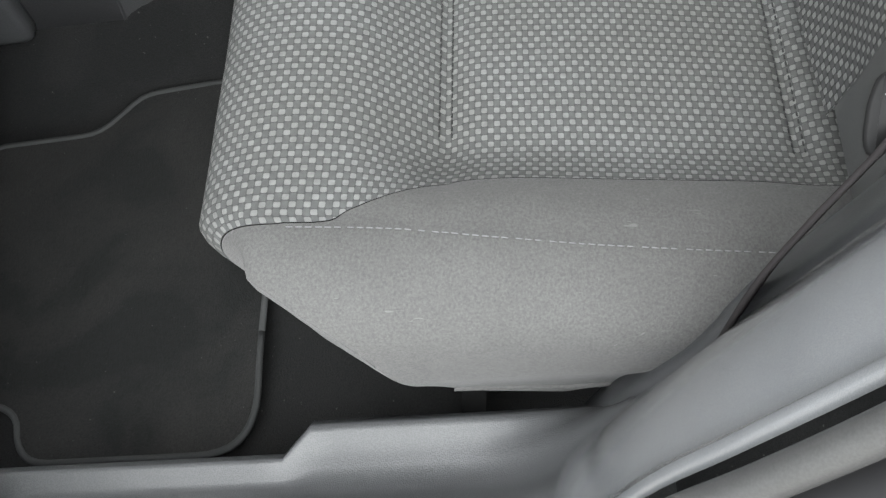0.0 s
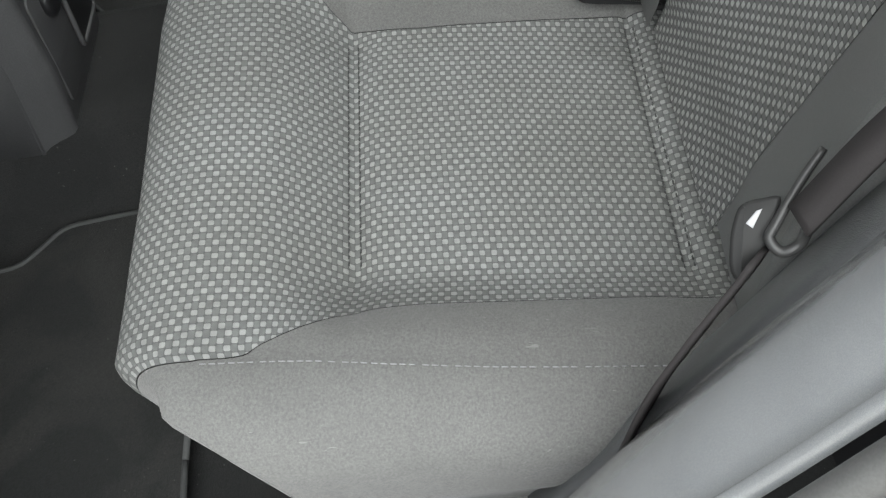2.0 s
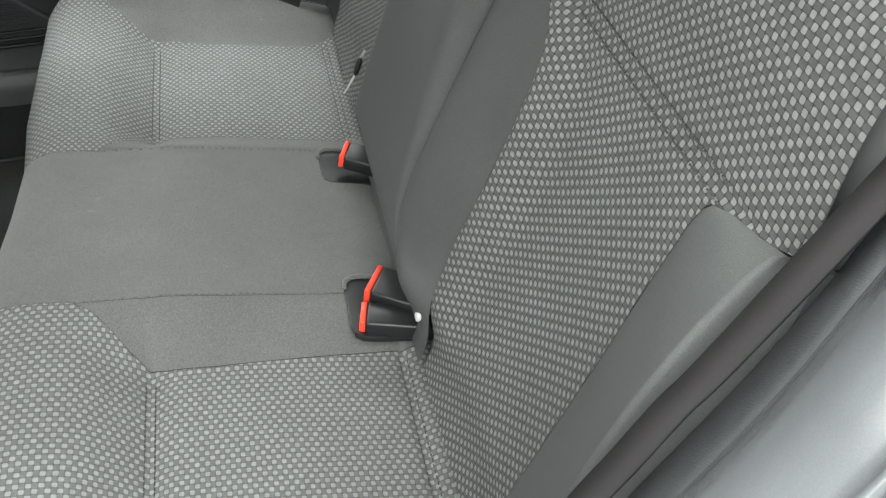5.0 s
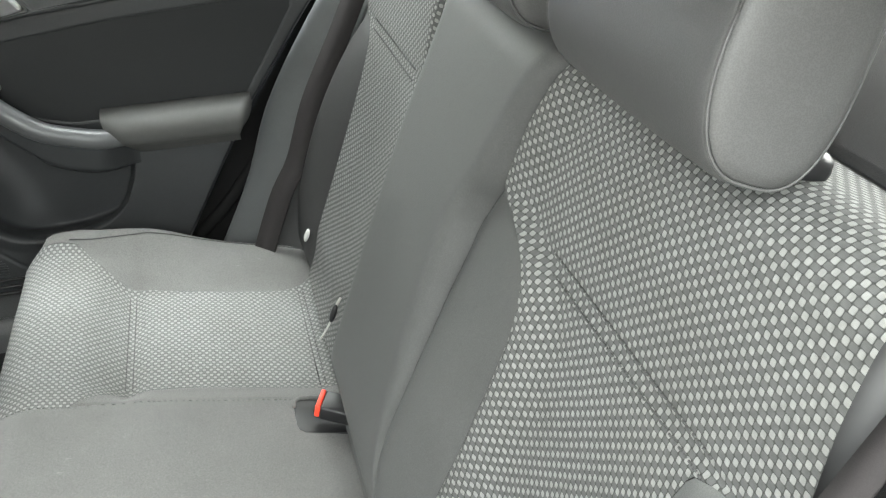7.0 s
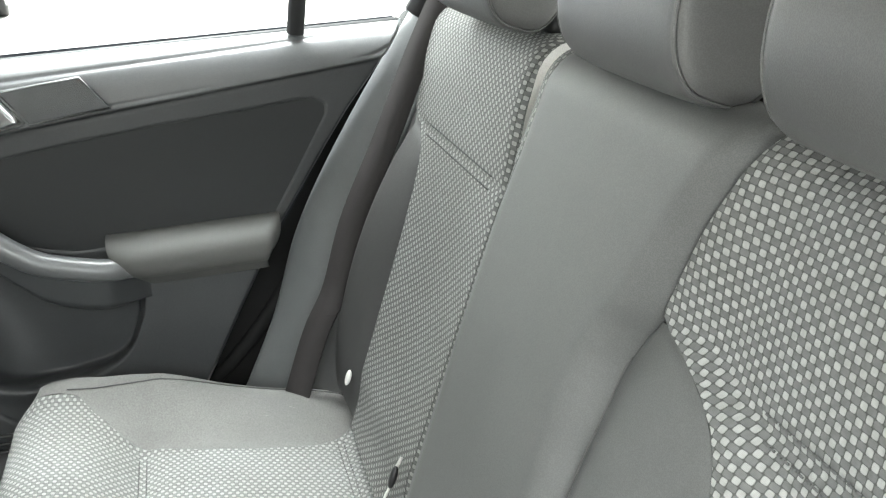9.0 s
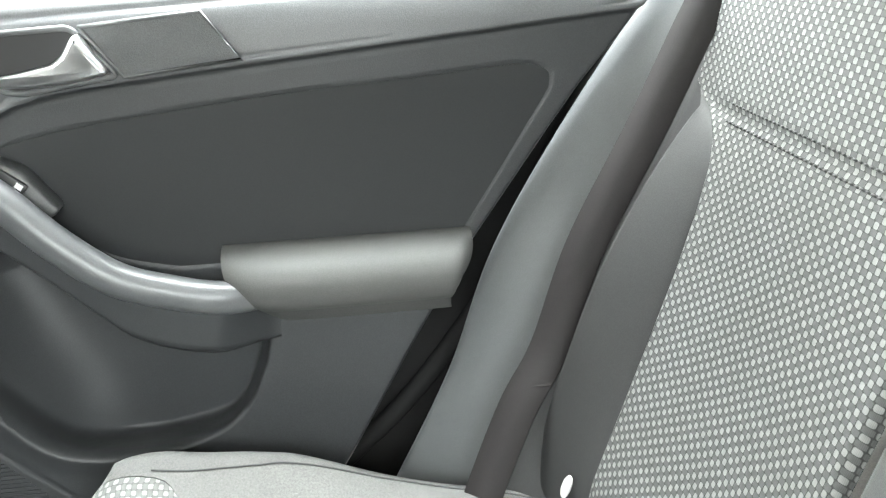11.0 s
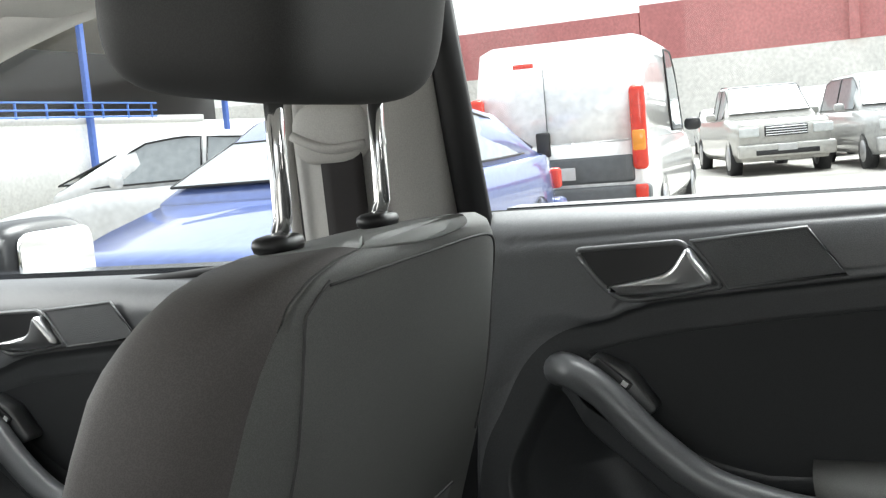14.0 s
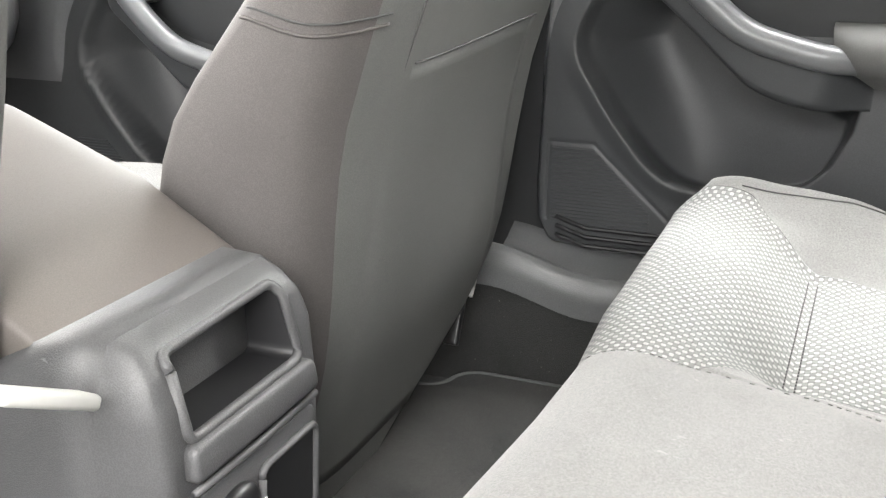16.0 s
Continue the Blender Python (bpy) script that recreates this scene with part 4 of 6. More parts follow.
# ---------------------------------------------------------------- rear head restraints
def headrest(x, width, label):
    """A roll of one section along its width, closed by a domed gusset at either end."""
    t = thing("rear_headrest", back(x, 0.5, 0), label, "headrest", "rear headrests")
    turn = Matrix.Rotation(LEAN, 4, "X")
    def ring(px, k, n=44):
        out = []
        for i in range(n):
            c, q = math.cos(2 * math.pi * i / n), math.sin(2 * math.pi * i / n)
            power = 2.9 if q > 0 else 2.5
            d = math.copysign(abs(c) ** (2 / power), c) * 0.044 * k
            z = math.copysign(abs(q) ** (2 / power), q) * 0.087 * k
            d += 0.006 * (z / 0.087) * (d < 0) - 0.004 * (z / 0.087) ** 2
            out.append(Vector((px, d, z)))
        return out
    def put(name, me, mat, label):
        me.transform(Matrix.Translation(back(x, 0.598, 0.036)) @ turn)
        return part(name, me, mat, t, label)
    h = width / 2
    stations = [(-h, 0.955), (-h + 0.003, 0.978), (-h + 0.008, 0.992), (-h + 0.02, 1.0), (-h * 0.5, 1.012), (0, 1.016), (h * 0.5, 1.012), (h - 0.02, 1.0), (h - 0.008, 0.992), (h - 0.003, 0.978), (h, 0.955)]
    put("pad", loft([ring(px, k) for px, k in stations]), HEADVINYL, "dark vinyl pad")
    for sx in (-1, 1):
        dome = [(h - 0.002, 0.95), (h + 0.002, 0.93), (h + 0.0045, 0.82), (h + 0.006, 0.6), (h + 0.0065, 0.25)]
        put("gusset", loft([ring(sx * px, k) for px, k in dome]), HEADVINYL, "rounded vinyl end panel")
        line = ring(sx * (h + 0.0005), 0.955)
        put("welt", tube(line + line[:1], 0.0010, 6), HEADVINYL, "sewn welt round the end panel")
    for sx in (-0.085, 0.085):
        part("post", tube([back(x + sx, 0.47, -0.020), back(x + sx, 0.60, -0.018), back(x + sx * 0.9, 0.64, 0.02)], 0.006, 12), STEEL, t, "bright steel post")
        me = blob((0, 0, 0), (0.040, 0.030, 0.022), 3, 18, 8)
        me.transform(Matrix.Translation(back(x + sx, TOP + 0.004, -0.022)) @ turn)
        part("guide", me, BLACK, t, "black post guide")
    return t


headrest(-0.362, 0.245, "dark vinyl headrest on steel posts over the checked seat")
headrest(-0.045, 0.195, "narrow dark vinyl headrest over the middle seat")
headrest(0.362, 0.245, "dark vinyl headrest over the far checked seat")


# ---------------------------------------------------------------- seat belts
def strap(pts, width, across, n=60, thick=0.0016):
    line = spline(pts, n)
    ac = [Vector(a).normalized() for a in spline(across, n)]
    rings = []
    for k, p in enumerate(line):
        t = (line[min(k + 1, n)] - line[max(k - 1, 0)]).normalized()
        a = (ac[k] - t * ac[k].dot(t)).normalized()
        nn = a.cross(t)
        h = width / 2
        rings.append([p - a * h + nn * thick, p + a * h + nn * thick, p + a * h - nn * thick, p - a * h - nn * thick])
    return loft(rings)


def seat_belt(s):
    t = thing("seat_belt", (s * 0.62, -0.12, 0.4), "dark brown-black seat belt hanging beside the bench" if s > 0 else "dark seat belt with steel tongue hanging over the side trim", "seat belt", "rear seat belts")
    path = [(s * 0.606, -0.360, 0.88), (s * 0.605, -0.299, 0.770), (s * 0.602, -0.246, 0.663), (s * 0.597, -0.192, 0.562), (s * 0.588, -0.157, 0.472), (s * 0.578, -0.1245, 0.419), (s * 0.570, -0.0895, 0.337), (s * 0.565, -0.07, 0.28)]
    across = [(s * 0.6, 0.9, 0.0)] * 8
    if s < 0:
        across = [(0.72, 0.50, -0.48)] * 7
        path = [(-0.615, -0.387, 0.862), (-0.617, -0.317, 0.767), (-0.615, -0.247, 0.662), (-0.615, -0.223, 0.631), (-0.615, -0.200, 0.596), (-0.615, -0.176, 0.561), (-0.6165, -0.148, 0.513)]
    part("webbing", strap(path, 0.036 if s > 0 else 0.019, across), WEBBING, t, "dark woven webbing")
    if s < 0:
        low = [(-0.621, -0.130, 0.496), (-0.624, -0.122, 0.482), (-0.628, -0.110, 0.463), (-0.630, -0.099, 0.442), (-0.632, -0.079, 0.395), (-0.634, -0.064, 0.345), (-0.634, -0.05, 0.28)]
        edge = [(0.55, -0.25, -0.80)] * 7
        part("lower_webbing", strap(low, 0.040, edge), WEBBING, t, "webbing turned edge-on into the gap")
    for z in () if s < 0 else (0.428, 0.440):
        fold = [(s * 0.571, -0.150 - 0.5 * (z - 0.43), z + 0.004), (s * 0.581, -0.132 - 0.5 * (z - 0.43), z - 0.001), (s * 0.590, -0.117 - 0.5 * (z - 0.43), z - 0.005)]
        part("fold", tube(fold, 0.0016, 6), WEBBING, t)
    if s < 0:
        # tongue with its loop, hung flat on the webbing
        o = Vector((-0.610, -0.137, 0.490))
        nx = Vector((-0.576, 0.174, 0.798)).normalized()
        ax = Vector((-0.289, -0.957, 0.0)).normalized()
        bx = nx.cross(ax)
        def lay(a, b, h):
            return o + ax * a + bx * b + nx * h
        cover = [(-0.0174, 0.016), (-0.0132, 0.0199), (0.0044, 0.0251), (0.002, 0.0048), (-0.0016, -0.0018), (-0.0044, -0.0119), (-0.0091, -0.0231), (-0.016, -0.0209), (-0.0187, -0.0135), (-0.0195, 0.0032)]
        part("tongue", plate(rounded(cover, 0.004, 2), lay, 0.006, 0.0022), plain("tongue_plastic", (0.02, 0.02, 0.02), 0.5, specular=0.2), t, "glossy dark tongue cover")
        part("tongue_plate", plate([(-0.0125, 0.0083), (-0.0079, 0.0152), (-0.005, 0.0165), (-0.0087, 0.0061)], lambda a, b, h: lay(a, b, h + 0.0055), 0.0012, 0.0004), plain("blade_grey", (0.30, 0.30, 0.31), 0.3), t, "bright steel blade")
        loop = [(0.021, 0.0490), (0.0114, 0.0309), (0.0021, 0.0091), (-0.0003, 0.0014), (0.0062, -0.0045), (0.0146, 0.0002), (0.0189, 0.0121), (0.0212, 0.0260)]
        part("loop", tube([lay(a, b, 0.011 - 0.014 * (k > 5)) for k, (a, b) in enumerate(loop)], (0.0024, 0.0036), 10, 40), plain("loop_plastic", (0.03, 0.03, 0.03), 0.38, specular=0.35), t, "glossy grey tongue loop")
    return t


seat_belt(-1)
seat_belt(1)


# ---------------------------------------------------------------- doors
def inside(poly, Y, Z):
    """Signed distance to an outline, negative inside, for arrays of points."""
    P = np.array(poly)
    d = np.full(Y.shape, 1e9)
    sign = np.ones(Y.shape)
    n = len(P)
    for i in range(n):
        a, b = P[i], P[(i + 1) % n]
        e = b - a
        wy, wz = Y - a[0], Z - a[1]
        k = np.clip((wy * e[0] + wz * e[1]) / (e @ e), 0, 1)
        d = np.minimum(d, (wy - k * e[0]) ** 2 + (wz - k * e[1]) ** 2)
        c1, c2, c3 = Z >= a[1], Z < b[1], e[0] * wz > e[1] * wy
        flip = (c1 & c2 & c3) | (~c1 & ~c2 & ~c3)
        sign = np.where(flip, -sign, sign)
    return sign * np.sqrt(d)


def soft(x, a, b):
    t = np.clip((x - a) / (b - a), 0, 1)
    return t * t * (3 - 2 * t)


def curve2(pts, n):
    return [(p.x, p.y) for p in spline([(a, b, 0) for a, b in pts], n)]


DOORX = 0.683
POCKET = curve2([(0.375, 0.632), (0.4015, 0.585), (0.421, 0.541), (0.418, 0.507), (0.400, 0.476), (0.3785, 0.443), (0.355, 0.412), (0.331, 0.384), (0.306, 0.365), (0.274, 0.356), (0.230, 0.355), (0.187, 0.360), (0.149, 0.369), (0.127, 0.384), (0.1136, 0.405), (0.098, 0.440)], 60) + \
    curve2([(0.092, 0.470), (0.148, 0.478), (0.19, 0.492), (0.235, 0.522), (0.285, 0.563), (0.33, 0.604), (0.362, 0.632)], 30)
INSETLINE = curve2([(0.331, 0.661), (0.25, 0.679), (0.083, 0.697), (-0.05, 0.706), (-0.15, 0.7135)], 30) + curve2([(-0.168, 0.712), (-0.180, 0.704), (-0.180, 0.690)], 8) + curve2([(-0.166, 0.668), (-0.13, 0.612), (-0.086, 0.545)], 10) + \
    [(0.0, 0.545), (0.12, 0.545)] + curve2([(0.17, 0.545), (0.225, 0.560), (0.275, 0.592), (0.318, 0.632)], 16)


WAIST = [(0.50, 0.60), (0.33, 0.66), (0.2968, 0.711), (0.22, 0.7206), (0.093, 0.7335), (-0.051, 0.7434), (-0.204, 0.7545), (-0.2466, 0.7627)] + curve2([(-0.262, 0.767), (-0.2775, 0.7735), (-0.288, 0.782), (-0.292, 0.790), (-0.288, 0.7955), (-0.278, 0.797)], 12) + [(-0.112, 0.7895), (0.124, 0.782), (0.33, 0.775), (0.50, 0.77)]


def rear_edge(z):
    return along(z, [(0.24, 0.075), (0.323, 0.022), (0.43, -0.040), (0.54, -0.106), (0.65, -0.185), (0.694, -0.218), (0.736, -0.255), (0.795, -0.302), (0.83, -0.32)])


def front_edge(z):
    return along(z, [(0.26, 0.440), (0.275, 0.460), (0.30, 0.471), (0.33, 0.474), (0.5, 0.467), (0.65, 0.450), (0.79, 0.436), (0.83, 0.433)])


def door_panel(name, dy, label, front=False):
    """Rear right door: moulded panel with inset, pocket, armrest, pull, latch handle, loudspeaker grille."""
    t = thing(name, (DOORX, 0.1 + dy, 0.27), label, "door", "right-hand doors")
    NL, NU, NY = (170, 40, 300) if not front else (90, 24, 120)
    NZ = NL + NU
    ez, ef, er = np.linspace(0.24, 0.83, 60), [], []
    for z in ez:
        ef.append(front_edge(z) + (0.28 if front else 0.0))
        er.append(rear_edge(z) if not front else -0.135)
    k = np.linspace(0, 1, NY + 1)[None, :]
    waist_y, waist_z = [-0.3, 0.2, 0.28, 0.306, 0.36, 0.396, 0.424, 0.447, 0.465], [0.762, 0.718, 0.706, 0.697, 0.681, 0.652, 0.604, 0.559, 0.48]
    smooth_line = sorted(curve2(list(zip(waist_y, waist_z)), 90))
    waist_y, waist_z = [p[0] for p in smooth_line], [p[1] for p in smooth_line]
    # the rows of the grid meet along the waist line, where panel and upper trim part
    cut = np.full(NY + 1, 0.70)
    for _ in range(12):
        front_y, rear_y = np.interp(cut, ez, ef), np.interp(cut, ez, er)
        cut = 0.5 * cut + 0.5 * np.interp(front_y + (rear_y - front_y) * k[0], waist_y, waist_z)
    low, high = np.linspace(0, 1, NL + 1)[:, None], np.linspace(0, 1, NU + 1)[1:, None]
    Z = np.concatenate([0.262 + (cut - 0.262)[None, :] * low, cut[None, :] + (0.802 - cut)[None, :] * high])
    fe, re = np.interp(Z, ez, ef), np.interp(Z, ez, er)
    Y = fe + (re - fe) * k
    X = np.full(Y.shape, DOORX)
    pk = inside(POCKET, Y, Z)
    ins = inside(INSETLINE, Y, Z)
    # scooped pocket with a raised rounded rim below
    well = -inside(POCKET[:54] + [(-0.10, 0.50), (0.0, 0.80), (0.50, 0.80), (0.40, 0.66)], Y, Z)
    lean_in = 0.005 * soft(well, 0.0, 0.003) + 0.082 * soft(well, -0.012, 0.095)
    steep = 0.006 * soft(well, 0.0, 0.003) + 0.081 * soft(well, 0.001, 0.016)
    fore = soft(Y, 0.22, 0.41)
    X += (fore * lean_in + (1 - fore) * steep) * soft(-pk, 0.0, 0.014)
    X -= 0.007 * np.exp(-(np.maximum(-well, 0.0) / 0.016) ** 2) * (1 - soft(well, 0.0, 0.003)) * soft(-Z, -0.60, -0.45) * np.exp(-(np.maximum(pk, 0.0) / 0.024) ** 4) * soft(Y, 0.14, 0.20)
    # the panel swells below the waist and thins towards the edges
    # inset sits lower than its surround, with a groove
    X += 0.0018 * soft(-ins, -0.0020, 0.0006)
    X += 0.0005 * np.exp(-(ins / 0.0016) ** 2)
    # waist band: ledge that rises to the rear
    line = np.interp(Y, waist_y, waist_z)
    wide = 0.006 + 0.054 * soft(Y, 0.31, 0.42)
    X -= 0.0075 * np.clip((Z - line + 0.004) / wide, 0, 1) ** 2 * (3 - 2 * np.clip((Z - line + 0.004) / wide, 0, 1))
    X += 0.0014 * np.exp(-((Z - line + 0.004) / 0.002) ** 2) * (1 - soft(Y, 0.20, 0.30))
    X += 0.046 - np.sqrt(0.046 ** 2 - np.clip(Z - 0.757, 0, 0.0445) ** 2)
    # groove round the rear end of the upper trim
    if not front:
        trim = inside(WAIST, Y, Z)
        X += 0.0022 * np.exp(-(trim / 0.0024) ** 2) * (Z > line + 0.006)
    # folded edges
    edge = np.minimum(fe - Y, Y - re)
    X += 0.020 * (1 - soft(edge, 0.0, 0.012)) ** 2
    X += 0.018 * (1 - soft(Z, 0.262, 0.276)) ** 2
    # lower grille panel edge
    lg = inside([(0.452, 0.402), (0.395, 0.402), (0.30, 0.315), (0.26, 0.29), (0.455, 0.29)], Y, Z)
    X += 0.002 * np.exp(-(lg / 0.0018) ** 2) * (Z > 0.30)
    # the pocket's bottom lies lower than its rim
    sunk = Z - 0.030 * (1 - fore) * soft(well, 0.002, 0.014) * (1 - soft(well, 0.03, 0.10)) * soft(-pk, 0.0, 0.014)
    verts = np.stack([X, Y + dy, sunk], -1).reshape(-1, 3)
    w = NY + 1
    def rows(j0, j1):
        faces = [(j * w + i, j * w + i + 1, (j + 1) * w + i + 1, (j + 1) * w + i) for j in range(j1 - j0) for i in range(NY)]
        return mesh(verts[j0 * w:(j1 + 1) * w], faces)
    part("panel", rows(0, NL), DOORSKIN, t, "dark grey moulded door panel")
    part("upper_trim", rows(NL, NZ), LITUPPER, t, "grained upper door trim, coloured paler as lit from the window")
    # shell behind
    part("shell", loft([[(x, y + dy, z) for y, z in ((fe[0, 0] - 0.01, 0.25), (fe[-1, 0], 0.80), (re[-1, 0], 0.80), (re[0, 0], 0.25))] for x in (DOORX + 0.096, DOORX + 0.14)]), plain("door_paint", (0.02, 0.021, 0.025), 0.25), t, "dark painted outer skin", smooth=False)
    part("bottom_seal", box((0.09, 0.43, 0.04), (DOORX + 0.075, 0.255 + dy, 0.240), 0.01), RUBBER, t, "black rubber bottom seal")
    # inset skin
    inset = plate([(y, z) for y, z in INSETLINE], lambda a, b, h: (DOORX + 0.0044 - h, a + dy, b), 0.0037, 0.0)
    part("inset", inset, INSET, t, "smooth dark vinyl inset", smooth=False)
    # armrest pad
    def pad(u, v):
        y = 0.130 - 0.232 * u
        a = math.pi * (v * 1.15 - 0.25)
        bulge = 1 - 0.25 * abs(2 * u - 1) ** 8 - 0.35 * ease(u, 0.93, 1.0)
        x = DOORX - 0.062 * max(0.0, math.sin(min(math.pi, max(0.0, a)))) ** 0.55 * bulge
        z = 0.533 + 0.029 * math.cos(min(math.pi, max(0.0, a))) - 0.010 * (v > 0.95)
        slant = 0.006 * (0.565 - z) / 0.066 + 0.036 * max(0.0, (0.565 - z) / 0.066) ** 3.0
        y2 = y - slant * (1 - u) + 0.024 * max(0.0, (0.556 - z) / 0.05) ** 2 * ease(u, 0.86, 1.0)
        return (x + (0.012 if v < 0.01 else 0), y2 + dy, z)
    part("armrest", sheet(pad, 40, 36, flip=True), BEIGE if front else grain("armrest_pad", (0.080, 0.080, 0.077), 0.68, 1100, 0.2, 0.0004, 0.08, 5, kind="voronoi"), t, "padded vinyl armrest")
    ring = [pad(0.0, k / 30) for k in range(31)]
    part("armrest_end", loft([[Vector(p) for p in ring], [Vector(p) + Vector((0.02, -0.02, 0)) for p in ring]], closed=False), DOORSKIN, t)
    # pull handle that swoops up to the window switch
    bar = [(DOORX - 0.030, 0.085, 0.525), (DOORX - 0.046, 0.130, 0.528), (DOORX - 0.047, 0.175, 0.538), (DOORX - 0.044, 0.220, 0.553), (DOORX - 0.041, 0.265, 0.587), (DOORX - 0.034, 0.310, 0.630), (DOORX - 0.026, 0.340, 0.648), (DOORX + 0.004, 0.362, 0.645), (DOORX + 0.03, 0.368, 0.632)]
    bar = [(x, y + dy, z) for x, y, z in bar]
    part("pull_handle", tube(bar, (0.0150, 0.0170), 18, 48), HANDLE, t, "grey plastic pull handle")
    # broad band under the handle that overhangs the pocket and runs out below the armrest
    upper = spline([(0, y, z) for y, z in ((0.356, 0.640), (0.3188, 0.614), (0.2744, 0.580), (0.2293, 0.545), (0.182, 0.528), (0.134, 0.520), (0.105, 0.517), (0.075, 0.515))], 60)
    lower = spline([(0, y, z) for y, z in ((0.358, 0.626), (0.3242, 0.5907), (0.2792, 0.5514), (0.2336, 0.5086), (0.2102, 0.4896), (0.1763, 0.4758), (0.137, 0.468), (0.105, 0.4665), (0.075, 0.466))], 60)
    def band(u, v):
        i = round(u * 60)
        a, b = upper[i], lower[i]
        out = ease(b.y, 0.075, 0.15) * (1 - 0.7 * ease(b.y, 0.325, 0.358))
        if v <= 0.8:
            p = a.lerp(b, v / 0.8)
            return (DOORX + 0.0012 - out * (0.042 - 0.006 * v - 0.004 * ease(v, 0.68, 0.8)), p.y + dy, p.z)
        k = (v - 0.8) / 0.2
        return (DOORX + 0.0012 - out * 0.0333 * (1 - k) + out * 0.03 * k, b.y + dy, b.z + 0.004 * ease(k, 0.0, 0.5))
    part("pull_band", sheet(band, 60, 20, flip=True), DOORSKIN, t, "matte plastic band between handle and pocket")
    # window switch on the handle's head
    sw = part("switch_plate", plate(rounded([(0.262, 0.612), (0.276, 0.604), (0.332, 0.652), (0.322, 0.664), (0.290, 0.650)], 0.006, 3), lambda p, q, h: (DOORX + 0.002 - h, p + dy, q), 0.026, 0.003), PLASTIC, t, "switch bezel")
    part("switch", plate(rounded([(0.284, 0.637), (0.292, 0.629), (0.323, 0.655), (0.316, 0.663)], 0.003, 3), lambda p, q, h: (DOORX - 0.0235 - h, p + dy, q), 0.004, 0.001), BLACK, sw, "black rocker switch")
    part("switch_mark", plate([(0.288, 0.638), (0.291, 0.634), (0.296, 0.638), (0.293, 0.642)], lambda p, q, h: (DOORX - 0.0272 - h, p + dy, q), 0.001, 0.0), plain("mark_white", (0.7, 0.7, 0.7), 0.5), sw, smooth=False)
    # latch handle in its bezel
    bez = rounded([(0.334, 0.764), (0.234, 0.768), (0.199, 0.726), (0.288, 0.713), (0.310, 0.728)], [0.006, 0.006, 0.006, 0.02, 0.03], 4)
    # flat black plate behind the lever in place of a shaded recess
    part("latch_shade", plate(bez, lambda p, q, h: (DOORX - 0.0115 - h, p + dy, q), 0.0015, 0.0), BLACK, t, "black plate standing for the shaded recess of the latch", smooth=False)
    rim = [(DOORX - 0.0125, y + dy, z) for y, z in bez]
    part("latch_bezel", tube(rim + rim[:1], 0.0030, 8), RIM, t, "smooth grey bezel")
    lever = [(0.307, 0.7275), (0.295, 0.7205), (0.265, 0.7195), (0.230, 0.7225), (0.2075, 0.7275), (0.208, 0.735), (0.2255, 0.7625), (0.230, 0.7625), (0.241, 0.746), (0.252, 0.7385), (0.278, 0.733), (0.300, 0.7295)]
    part("latch_lever", plate(rounded(lever, 0.004, 3), lambda p, q, h: (DOORX - 0.013 - h * (0.6 + 0.8 * ease(q, 0.72, 0.77)), p + dy, q), 0.014, 0.005), CHROME, t, "satin chrome latch lever")
    # loudspeaker grille beside it
    gr = [(0.226, 0.768), (0.125, 0.776), (0.094, 0.734), (0.194, 0.724)]
    part("speaker_grille", plate(rounded(gr, 0.003, 2), lambda p, q, h: (DOORX - 0.0105 - h, p + dy, q), 0.003, 0.001), grain("grille_mesh", (0.085, 0.087, 0.09), 0.38, 900, 0.6, 0.0006, 0.1, 12, kind="voronoi"), t, "fine dark loudspeaker mesh", smooth=False)
    fr = [(DOORX - 0.0135, y + dy, z) for y, z in gr]
    part("grille_frame", tube(fr + fr[:1], 0.0022, 6), RIM, t, "smooth grey frame")
    # ribbed tread at the foot of the door and lower loudspeaker slots
    for z in (0.270, 0.282, 0.294):
        part("rib", tube([(DOORX - 0.004, y + dy, z + 0.02 * ease(y, 0.40, 0.47)) for y in (0.20, 0.30, 0.40, 0.44)], 0.003, 6), BLACK, t)
    for i in range(22):
        z = 0.300 + i * 0.0045
        y1 = 0.322 + max(0.0, z - 0.32) * 0.95
        part("slot", box((0.002, max(0.01, 0.448 - y1), 0.0016), (DOORX - 0.0008, (0.448 + y1) / 2 + dy, z), 0.0), DOORSKIN, t, smooth=False)
    return t


door_panel("rear_door", 0.0, "dark grey rear door with padded armrest, pull handle and chrome latch")


